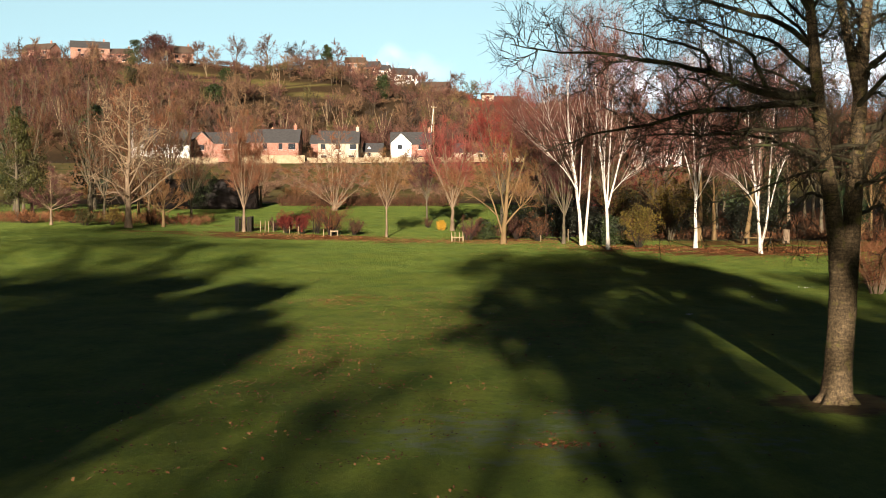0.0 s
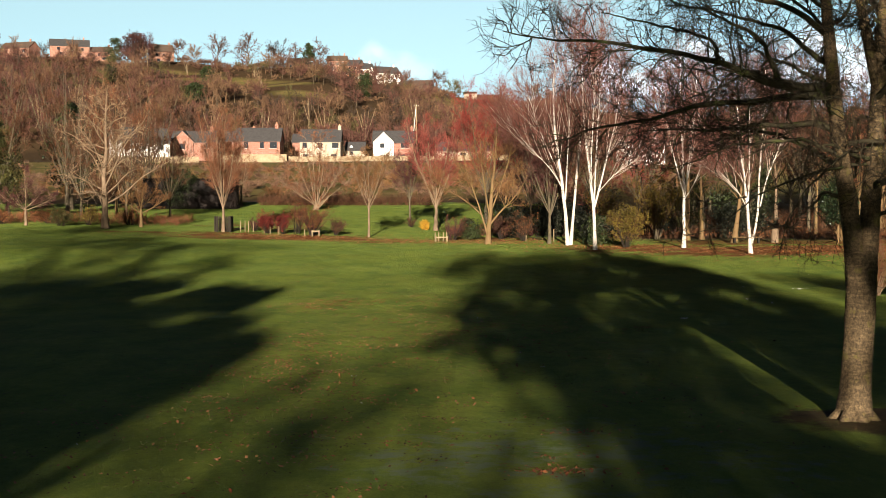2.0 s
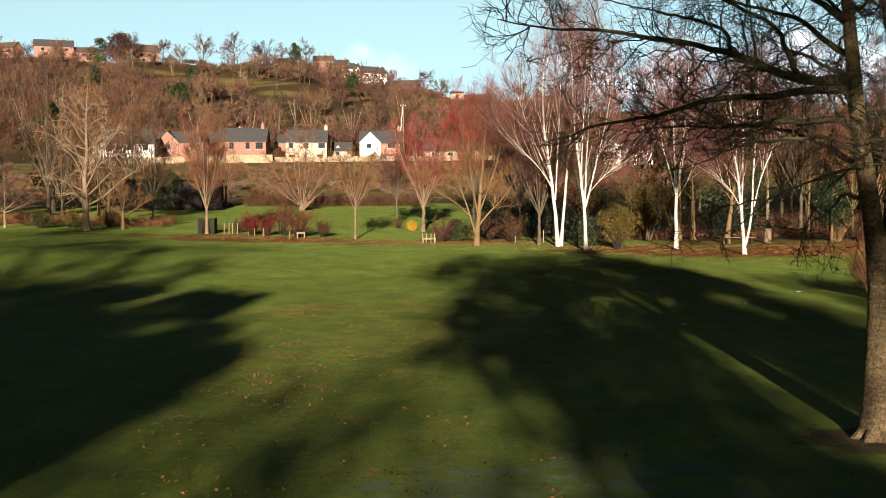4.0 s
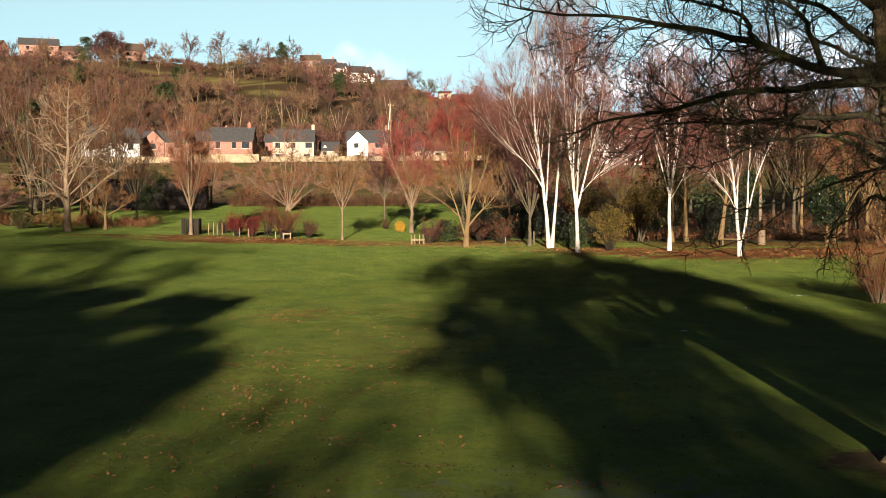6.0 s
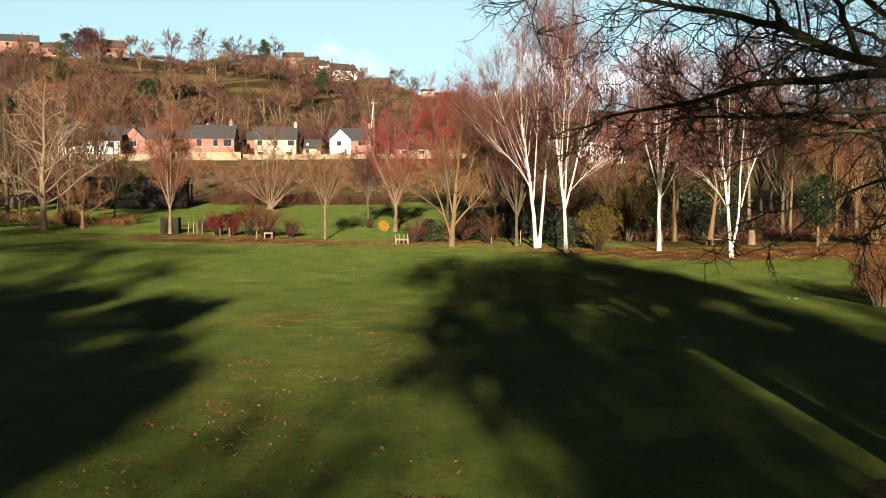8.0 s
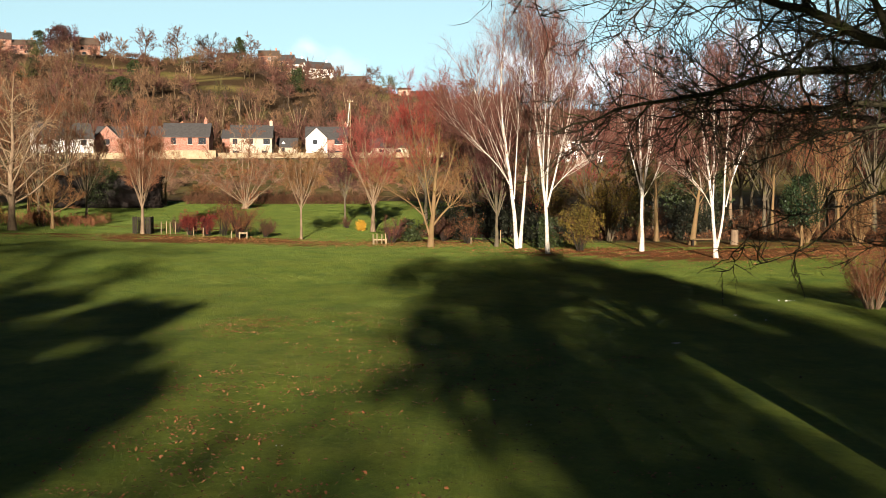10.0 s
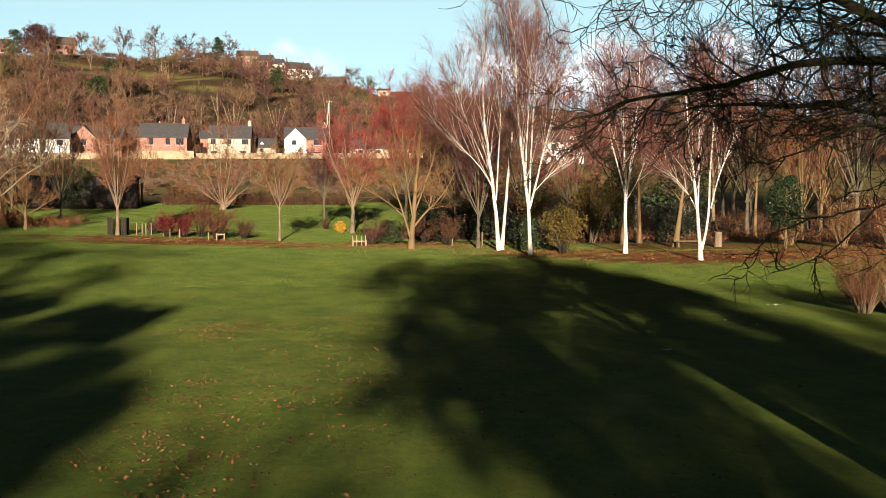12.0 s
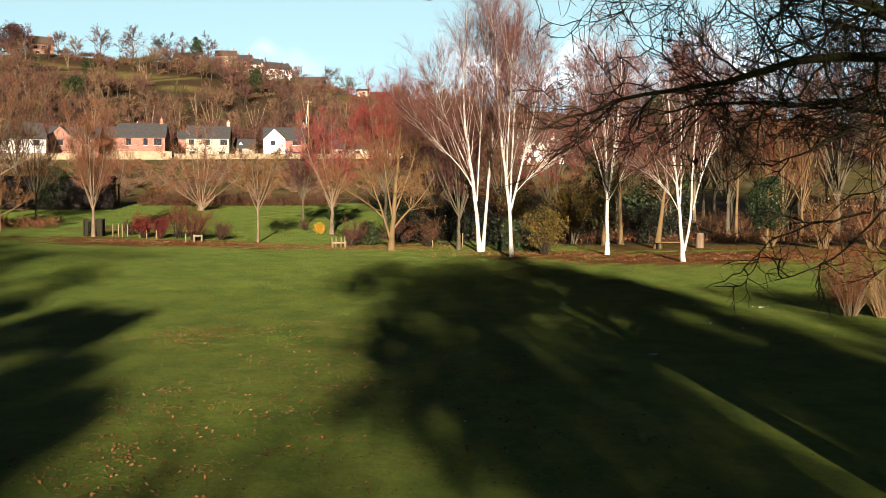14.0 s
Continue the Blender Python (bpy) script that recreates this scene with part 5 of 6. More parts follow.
bench(21.6, 76.0)
stump_top = thing("stump_post", 23.8, 77.0, gz(23.8, 77) - 0.05, "thick sawn pale tree stump", "stump")
part("stump", rod(bmesh.new(), (0, 0, 0), (0.03, 0, 1.0), 0.26, 16, 0.22), M["pale"], stump_top)
for x, y, lean, h, r, mt in ((20.9, 76.5, 0.55, 5.0, 0.2, "tan"), (18.6, 80.5, 0.1, 6.5, 0.22, "tan"), (19.9, 81.5, -0.1, 6.0, 0.17, "tan"), (24.6, 87, 0.2, 7.0, 0.16, "pale"), (28.5, 92, -0.2, 7.5, 0.17, "pale"), (31.0, 90.0, 0.15, 6.5, 0.14, "tan")):
    tree("bare_tree", x, y, [([(0, 0, 0), (lean * 0.3, 0, h * 0.3), (lean * 0.7, 0, h * 0.6), (lean, 0, h)], r, 0.03)], [
        dict(m=12, t0=0.45, ang=40, spread=10, len0=2.0, len1=1.0, rr=0.4, n=4, lift=0.06, rmin=0.014),
        dict(m=7, t0=0.15, ang=38, spread=10, len0=0.8, len1=0.4, rr=0.5, n=3, lift=0.04, rmin=0.008),
        dict(m=9, t0=0.1, ang=38, spread=12, len0=0.35, len1=0.25, slip=0.008)],
        (M[mt], M[mt], M["brown_twig"]), "bare tree with a pale sunlit trunk behind the birches", int(x * 10), group="wood behind the lawn")


# ---- houses ----
def prism(bm, w, d, eaves, ridge, ox=0.0, oy=0.0, along_x=True):
    """Gabled block: walls up to the eaves and two gables."""
    hw, hd = w / 2, d / 2
    pts = [(-hw, -hd, 0), (hw, -hd, 0), (hw, hd, 0), (-hw, hd, 0), (-hw, -hd, eaves), (hw, -hd, eaves), (hw, hd, eaves), (-hw, hd, eaves)]
    pts += [(-hw, 0, ridge), (hw, 0, ridge)] if along_x else [(0, -hd, ridge), (0, hd, ridge)]
    v = [bm.verts.new((x + ox, y + oy, z)) for x, y, z in pts]
    faces = [(3, 2, 1, 0), (0, 1, 5, 4), (1, 2, 6, 5), (2, 3, 7, 6), (3, 0, 4, 7)]
    faces += [(4, 5, 9, 8), (6, 7, 8, 9), (5, 6, 9), (7, 4, 8)] if along_x else [(4, 5, 8), (6, 7, 9), (5, 6, 9, 8), (7, 4, 8, 9)]
    for f in faces:
        bm.faces.new([v[i] for i in f])
    return bm


def roof_slabs(bm, w, d, eaves, ridge, ox=0.0, oy=0.0, along_x=True, over=0.35, thick=0.16):
    if not along_x:
        w, d = d, w
    hw, hd = w / 2 + 0.25, d / 2
    slope = (ridge - eaves) / hd
    for s in (-1, 1):
        a = [(-hw, s * (hd + over), eaves - over * slope), (hw, s * (hd + over), eaves - over * slope), (hw, 0, ridge), (-hw, 0, ridge)]
        pts = [(x, y, z + 0.02) for x, y, z in a] + [(x, y, z + 0.02 + thick) for x, y, z in a]
        if not along_x:
            pts = [(y, x, z) for x, y, z in pts]
        v = [bm.verts.new((x + ox, y + oy, z)) for x, y, z in pts]
        for f in ((0, 1, 2, 3), (7, 6, 5, 4), (0, 4, 5, 1), (1, 5, 6, 2), (2, 6, 7, 3), (3, 7, 4, 0)):
            bm.faces.new([v[i] for i in f])
    bmesh.ops.recalc_face_normals(bm, faces=bm.faces[:])
    return bm


def window(parent, x, y, z, w, h, mid=1):
    """A frame of one piece with its lights, a pane behind it and a sill below."""
    bm = bmesh.new()
    n = mid + 1
    rows = [[bm.verts.new((x - w / 2 + k * w / n, y - 0.06, z + sz * h / 2)) for k in range(n + 1)] for sz in (-1, 1)]
    cells = [bm.faces.new((rows[0][k], rows[0][k + 1], rows[1][k + 1], rows[1][k])) for k in range(n)]
    bmesh.ops.inset_individual(bm, faces=cells, thickness=0.06)
    bmesh.ops.delete(bm, geom=cells, context="FACES")
    grown = bmesh.ops.extrude_face_region(bm, geom=bm.faces[:])
    for v in grown["geom"]:
        if isinstance(v, bmesh.types.BMVert):
            v.co.y += 0.08
    bmesh.ops.recalc_face_normals(bm, faces=bm.faces[:])
    win = part("window", bm, M["frame"], parent)
    part("sill", box(bmesh.new(), (w + 0.16, 0.14, 0.06), (x, y - 0.05, z - h / 2 - 0.035)), M["frame"], win)
    part("pane", box(bmesh.new(), (w - 0.1, 0.03, h - 0.1), (x, y - 0.008, z)), M["pane"], win)


def chimney(parent, x, y, z, mat):
    c = part("chimney", box(box(bmesh.new(), (0.7, 0.5, 1.5), (x, y, z)), (0.82, 0.62, 0.12), (x, y, z + 0.72)), mat, parent)
    part("pot", rod(bmesh.new(), (x, y, z + 0.76), (x, y, z + 1.15), 0.14, 10, 0.12), M["pot"], c)


def house(x, y, w, d, eaves, ridge, wall, roof, label, turn=0.0, wins=(), wing=None, stack=None, z=None, gable_wall=None, side_wins=()):
    top = thing("house", x, y, (gz(x, y) if z is None else z) - 0.3, label, "house", turn)
    part("wall", prism(bmesh.new(), w, d, eaves + 0.3, ridge + 0.3), wall, top)
    part("roof", roof_slabs(bmesh.new(), w, d, eaves + 0.3, ridge + 0.3), roof, top)
    for wx, wz, ww, wh, mid in wins:
        window(top, wx, -d / 2, wz + 0.3, ww, wh, mid)
    if wing:
        ox, ww, wd, we, wr = wing
        part("front_wing", prism(bmesh.new(), ww, wd, we + 0.3, wr + 0.3, ox, -d / 2 - wd / 2 + 1.6, False), gable_wall or wall, top)
        part("wing_roof", roof_slabs(bmesh.new(), ww, wd + 2.0, we + 0.3, wr + 0.3, ox, -d / 2 - wd / 2 + 2.6, False), roof, top)
        for wx, wz, sw, wh, mid in side_wins:
            window(top, ox + wx, -d / 2 - wd + 1.6, wz + 0.3, sw, wh, mid)
    if stack is not None:
        chimney(top, stack, 0.0, ridge + 0.6, wall)
    return top


UP = 3.9
house(-38.0, 266, 10.2, 7.0, 5.0, 7.9, M["brick"], M["slate"], "red brick house with a grey slate roof", 0, [(-2.6, UP, 1.1, 1.5, 1), (1.0, UP, 1.0, 1.5, 0), (3.6, UP, 1.7, 1.5, 2), (-2.6, 1.3, 1.2, 1.2, 1), (1.0, 1.3, 1.6, 1.1, 1), (3.7, 1.3, 1.6, 1.1, 1)], stack=4.0, z=11.8)
house(-7.9, 292, 10.0, 7.0, 4.5, 7.4, M["brick"], M["slate"], "house with a white gable and a red brick side under slate", 0, [(2.9, 3.7, 2.0, 1.3, 2), (2.9, 0.9, 1.9, 1.2, 2)], (-2.4, 5.2, 2.4, 4.5, 7.0), 4.6, z=13.2, gable_wall=M["render"], side_wins=[(-0.3, 3.6, 1.2, 1.2, 1), (0, 0.7, 1.6, 1.1, 1)])
house(-24.8, 277, 9.6, 7.0, 4.9, 7.7, M["cream"], M["slate"], "cream house with a dark slate roof behind trees", 0, [(-3.6, UP, 1.2, 1.3, 1), (0, UP, 1.1, 1.3, 1), (3.6, UP, 1.6, 1.3, 2), (-3.4, 1.2, 1.4, 1.3, 1), (3.2, 1.2, 1.5, 1.3, 1)], stack=4.4, z=12.3)
house(-64.6, 262, 12.0, 8.0, 4.6, 7.9, M["render"], M["slate"], "white rendered house with a grey slate roof", 24, [(-3.6, 3.6, 1.3, 1.3, 1), (0.4, 3.6, 1.0, 1.3, 0), (4.0, 3.6, 1.3, 1.3, 1), (-3.4, 1.0, 1.6, 1.1, 1), (0.5, 1.0, 1.6, 1.0, 1)], z=11.6)
house(-54.2, 276, 11.0, 7.0, 4.8, 7.3, M["brick"], M["slate"], "pink brick house with a gabled front", 0, [(3.0, UP, 1.4, 1.3, 1)], (-2.8, 5.2, 2.0, 4.8, 7.3), 3.5, z=12.2, side_wins=[(0, 3.7, 1.3, 1.3, 1)])
house(-17.2, 288, 4.6, 5.0, 2.6, 4.6, M["cream"], M["slate"], "small slate-roofed outbuilding with a white dormer", 0, [(-1.0, 1.8, 0.9, 1.0, 1)], (-1.0, 1.6, 1.0, 2.8, 3.9), z=13.0, gable_wall=M["render"])
house(9.9, 286, 14.0, 6.0, 2.5, 4.6, M["cream"], M["slate"], "long low pale bungalow with a slate roof", 0, [(-4.5, 1.5, 1.2, 1.0, 1), (-0.5, 1.5, 1.4, 1.0, 1), (4.2, 1.5, 1.2, 1.0, 1)], z=12.9)
house(46.5, 248, 8.6, 7.0, 4.8, 7.4, M["render"], M["slate"], "white house glimpsed between the birches", 10, [(-2.4, 3.6, 1.1, 1.3, 1), (1.8, 3.6, 1.1, 1.3, 1), (-2.4, 1.1, 1.3, 1.3, 1), (2.0, 1.1, 1.3, 1.3, 1)], (2.0, 3.4, 1.6, 4.8, 6.8), 3.0, z=10.6, side_wins=[(0, 3.6, 1.1, 1.2, 1)])
house(-45.8, 290, 8.5, 6.0, 4.6, 7.0, M["brick"], M["slate"], "brick house set back behind the terrace", 0, [(0, 3.6, 1.3, 1.3, 1)], stack=3.0, z=13.4)
house(-30.6, 292, 5.0, 6.0, 4.2, 6.2, M["brick"], M["slate"], "narrow brick house set back behind the terrace", 0, [(0, 3.2, 1.2, 1.2, 1)], z=13.6)

# Houses along the crest.
for x, y, w, e, r, wm, rm, dz, t_, lab in (
    (-212, 528, 13, 4.6, 7.2, "brick_far", "tile", 0.2, 8, "far brick house on the crest"),
    (-184, 530, 16, 5.0, 8.0, "brick_far", "tile", 0.2, -20, "far brick house with a brown roof on the crest"),
    (-161, 528, 17, 5.0, 8.2, "brick_far", "slate", 0.2, 18, "far brick house with a dark roof on the crest"),
    (-148, 531, 11, 4.2, 6.8, "brick_far", "tile", 0.2, 0, "far brick house on the crest"),
    (-121, 534, 10, 5.5, 9.0, "brick_far", "tile", 0.5, 25, "far brick house behind dark trees on the crest"),
    (-40, 530, 9, 5.0, 7.6, "brick_far", "tile", 0.6, 0, "far pinkish house on the crest"),
    (-33, 528, 9, 4.6, 7.4, "brick_far", "slate", 0.6, -18, "far brick house on the crest"),
    (-28, 530, 8, 4.8, 7.6, "render", "slate", 0.6, 22, "far white-gabled house on the crest"),
    (-18.5, 529, 12.5, 4.4, 7.6, "render", "slate", 1.2, 26, "far white house with a dark roof on the crest"),
    (-4, 527, 15, 3.0, 5.6, "tile", "tile", -1.0, -14, "far low farm building on the crest"),
    (20.5, 524, 5.5, 2.6, 3.6, "cream", "tile", -0.5, 0, "far small pale shed on the crest"),
    (28, 526, 11, 2.0, 3.8, "tile", "tile", -0.6, 0, "far low barn on the crest"),
    (-58, 529, 9, 4.0, 6.6, "brick_far", "tile", -2.0, 0, "far brick house half hidden on the crest"),
):
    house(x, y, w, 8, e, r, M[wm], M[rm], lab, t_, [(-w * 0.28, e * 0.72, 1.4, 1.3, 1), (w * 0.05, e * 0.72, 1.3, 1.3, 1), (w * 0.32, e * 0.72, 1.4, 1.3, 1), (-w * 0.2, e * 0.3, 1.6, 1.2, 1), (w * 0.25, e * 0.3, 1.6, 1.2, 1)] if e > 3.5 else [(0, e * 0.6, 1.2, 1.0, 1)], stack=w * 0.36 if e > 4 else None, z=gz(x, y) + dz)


def boundary_wall(x0, x1, y0, y1, h, label):
    top = thing("boundary_wall", x0, y0, 0, label, "wall")
    n = max(2, int(abs(x1 - x0) / 4))
    for k in range(n):
        xa, ya = (x1 - x0) * (k + 0.5) / n, (y1 - y0) * (k + 0.5) / n
        z = gz(x0 + xa, y0 + ya)
        ang = math.atan2(y1 - y0, x1 - x0)
        seg = math.hypot(x1 - x0, y1 - y0) / n
        bm = box(bmesh.new(), (seg + 0.02, 0.35, h), (0, 0, h / 2), 0.03)
        box(bm, (seg + 0.02, 0.45, 0.12), (0, 0, h + 0.06), 0.02)
        bm.transform(Matrix.Translation((xa, ya, z - 0.2)) @ Matrix.Rotation(ang, 4, "Z"))
        part("panel", bm, M["stone"], top)


boundary_wall(-45, -31, 258, 259, 1.9, "pale stone garden wall below the brick house")
boundary_wall(-31, 20, 262, 280, 1.3, "long pale stone boundary wall before the houses")
boundary_wall(-78, -50, 254, 256, 1.4, "pale fence-like boundary wall before the white house")


def mast(x, y, h):
    top = thing("telegraph_pole", x, y, gz(x, y) - 0.2, "tall pole with pale fittings beside the white house", "pole")
    part("shaft", rod(bmesh.new(), (0, 0, 0), (0, 0, h), 0.17, 10, 0.11), M["post"], top)
    part("stay", rod(bmesh.new(), (-1.3, 0, 0), (-0.1, 0, h - 0.8), 0.09, 8), M["metal"], top)
    part("cross_arm", box(bmesh.new(), (1.6, 0.12, 0.14), (0, -0.1, h - 0.5), 0.01), M["post"], top)
    for s in (-0.6, 0, 0.6):
        part("insulator", rod(bmesh.new(), (s, -0.1, h - 0.43), (s, -0.1, h - 0.2), 0.06, 8), M["metal"], top)


mast(-2.2, 302, 13.5)


# ---- hillside woods ----
def wood_proto(seed, h, w, limbs=12, fine=22, mid=0.62):
    """A cheap far tree: stems, limbs, and slips for twigs in a rounded, uneven crown."""
    rng = np.random.default_rng(seed)
    trunk, twigs = Soup(), Soup()
    stems = rng.integers(1, 4)
    for k in range(stems):
        lean = rng.normal(size=2) * 0.12 * h * (stems > 1)
        P = line([(0, 0, -0.5), (lean[0] * 0.4, lean[1] * 0.4, h * 0.3), (lean[0], lean[1], h * (mid + 0.13))], 4)[None]
        trunk.add(*tubes(P, np.linspace(0.016 * h, 0.004 * h, 4)[None], 3))
        n = limbs // stems + 2
        q = unit(rng.normal(size=(n, 3)) + [0, 0, 0.25]) * rng.uniform(0.55, 1.0, (n, 1)) * [0.5 * w, 0.5 * w, 0.36 * h]
        ends = q + [lean[0] * 0.8, lean[1] * 0.8, mid * h]
        base = P[0, -1] * rng.uniform(0.35, 0.95, (n, 1))
        mids = 0.5 * (base + ends) + [0, 0, -0.04 * h] + rng.normal(size=(n, 3)) * 0.03 * w
        lines = np.stack([base, mids, ends], 1)
        twigs.add(*tubes(lines, np.tile([0.09, 0.06, 0.03], (n, 1)), 3))
        at = np.repeat(np.arange(n), fine)
        f = rng.uniform(0.25, 1.0, (n * fine, 1))
        p = np.where(f < 0.5, base[at] + (mids - base)[at] * f * 2, mids[at] + (ends - mids)[at] * (f * 2 - 1))
        d = unit(unit(ends - base)[at] + rng.normal(size=p.shape) * 0.65 + [0, 0, 0.25])
        v, t = blades(p, d, 0.2 * w * rng.uniform(0.5, 1.3, len(p)), np.full(len(p), 0.045), rng)
        twigs.add(v, None, t)
    return trunk.arrays(), twigs.arrays()


def scatter(name, protos, spots, trunk_mat, twig_mat_, label, seed, category="woodland"):
    """One object of uncountable far trees."""
    rng = np.random.default_rng(seed)
    tr, tw = Soup(), Soup()
    for x, y, s in spots:
        (tv, tq, tt), (wv, wq, wt) = protos[rng.integers(len(protos))]
        a = rng.uniform(0, 2 * np.pi)
        c, sn = math.cos(a), math.sin(a)
        rot = np.array([[c, sn, 0], [-sn, c, 0], [0, 0, 1]]) * [s, s, s * rng.uniform(0.85, 1.2)]
        at = np.array([x, y, gz(x, y)])
        tr.add(tv @ rot + at, tq, tt)
        tw.add(wv @ rot + at, wq, wt)
    top = tagged(new(name), label, category, kind="stuff")
    link("trunk_stand", tr.mesh("trunk_stand"), trunk_mat, top)
    link("canopy", tw.mesh("canopy"), twig_mat_, top)


PROTOS = [wood_proto(200 + k, 7.5 + 0.8 * (k % 4), 7.5) for k in range(8)]
LOW = [wood_proto(230 + k, 3.0, 4.6, 10, 14, 0.4) for k in range(5)]


def in_field(x, y, grow_=1.0):
    return any(((x - cx) / (rx * grow_)) ** 2 + ((y - cy) / (ry * grow_)) ** 2 < 1 for cx, cy, rx, ry in FIELDS)


def spots(n, xr, yr, sr, seed, fields=(0, 9, 18, 27)):
    rng = np.random.default_rng(seed)
    out = []
    while len(out) < n:
        y = rng.uniform(*yr)
        x = rng.uniform(*xr) * (y / yr[1])
        if fields and any(in_field(x * (y + d) / y, y + d, 1.0) for d in fields):
            continue
        out.append((x, y, rng.uniform(*sr)))
    return out


for k, (n, mt, tm, s0, s1) in enumerate(((230, "wood_a", "wood_trunk", 0.6, 1.1), (230, "wood_b", "wood_trunk", 0.6, 1.05), (150, "wood_c", "wood_trunk", 0.7, 1.2), (160, "wood_d", "wood_d", 0.6, 1.0), (60, "wood_e", "wood_c", 0.6, 1.0))):
    scatter("hillside_wood", PROTOS, spots(n, (-245, 70), (318, 512), (s0, s1), 301 + k), M[tm], M[mt], "bare woodland covering the hillside", 311 + k)
scatter("hillside_scrub", LOW, spots(420, (-245, 80), (315, 520), (0.5, 1.1), 341, (0, 8)), M["wood_c"], M["wood_c"], "tawny scrub between the hillside trees", 351, "scrub")
scatter("hillside_scrub", LOW, spots(320, (-245, 80), (315, 520), (0.5, 1.0), 342, (0, 8)), M["wood_a"], M["wood_d"], "dark scrub between the hillside trees", 352, "scrub")
scatter("slope_scrub", LOW, spots(430, (-85, 60), (143, 244), (0.35, 0.75), 343, ()), M["slope_twig"], M["slope_twig"], "tawny bramble scrub on the slope below the houses", 353, "scrub")
scatter("slope_scrub", LOW, spots(200, (-85, 60), (143, 240), (0.4, 0.75), 344, ()), M["wood_trunk"], M["tan_twig"], "tan scrub on the slope below the houses", 354, "scrub")
scatter("hillside_wood", PROTOS, spots(150, (40, 330), (200, 500), (0.9, 1.4), 345), M["wood_trunk"], M["wood_b"], "bare brown woodland beyond the lawn", 355)
scatter("wood_behind_houses", PROTOS, spots(80, (-100, 40), (298, 318), (0.7, 1.0), 346, ()), M["wood_trunk"], M["wood_b"], "bare trees close behind the houses", 356)
for k, (x, y, h, w) in enumerate(((-86, 458, 6, 8), (-78, 395, 7, 11), (-22, 430, 9, 9), (-139, 522, 11, 12), (-52, 520, 11, 9), (-116, 424, 7, 9), (-12, 445, 6, 9), (-140, 380, 7, 11))):
    evergreen("far_evergreen", x, y, h, w, 320 + k, "dark evergreen among the bare hillside trees", M["ever"] if k != 6 else M["ivy"], 1500, 0.7, 0.3, 0.4, lobes=34)


evergreen("copper_tree", -129, 521, 12.5, 17, 331, "dense dark reddish tree on the crest", M["copper"], 3600, 0.8, 1.0, 0.3, lobes=50)
rng_ = np.random.default_rng(77)
crest = [(x, y, s) for x, y, s in zip(rng_.uniform(-225, 60, 620), rng_.uniform(504, 527, 620), rng_.uniform(0.6, 1.4, 620)) if not ((-43 < x < 2 or x < -112) and s > 0.75) and not (12 < x < 34 and s > 0.7)]
scatter("crest_scrub", LOW, crest[:190], M["wood_a"], M["wood_a"], "brown scrub along the crest", 361, "scrub")
scatter("crest_scrub", LOW, crest[190:340], M["wood_c"], M["wood_c"], "tawny scrub along the crest", 362, "scrub")
scatter("crest_scrub", LOW, crest[340:], M["wood_d"], M["wood_d"], "dark scrub along the crest", 363, "scrub")


def coppice(x, y, h, n, seed):
    """A stool of pale poles on the hillside, with sunlight put into their bark."""
    rng = np.random.default_rng(seed)
    top = thing("coppiced_tree", x, y, gz(x, y) - 0.2, "cluster of tall pale bare stems on the hillside, sunlight in their colour", "tree", group="pale stems on the hillside")
    lean = rng.normal(size=(n, 2)) * 0.16 * h
    crown = Soup()
    for k in range(n):
        P = line([(rng.normal() * 0.5, rng.normal() * 0.4, 0), (lean[k, 0] * 0.4, lean[k, 1] * 0.4, h * 0.45), (lean[k, 0], lean[k, 1], h * rng.uniform(0.8, 1.05))], 5)[None]
        R_ = np.linspace(0.13, 0.035, 5)[None]
        link("stem", Soup().add(*tubes(P, R_, 4)).mesh("stem"), M["sunlit_pole_bark"], top)
        q, d, L, _ = fork(rng, P, R_, 26, 0.4, 1.0, 32, 12, 0.2 * h, 0.1 * h, 0.4)
        v, f = blades(q, d, L, np.full(len(q), 0.035), rng)
        crown.add(v, None, f)
    link("crown", crown.mesh("crown"), M["wood_c"], top)


for k, (x, y, h, n) in enumerate(((-112, 338, 11, 6), (-104, 345, 12, 7), (-97, 336, 10, 5), (-76, 328, 8, 4), (-60, 326, 9, 5), (-45, 326, 9, 6), (-38, 330, 10, 6), (-28, 326, 11, 7), (-17, 330, 10, 5), (-6, 326, 8, 4), (-3, 345, 11, 4), (-130, 350, 10, 5), (-150, 360, 12, 6), (-88, 372, 9, 4), (-64, 452, 8, 4), (-98, 480, 8, 3), (-70, 478, 8, 3), (-118, 496, 8, 4), (-35, 352, 9, 4), (8, 340, 9, 5))):
    coppice(x, y, h, n, 600 + k)


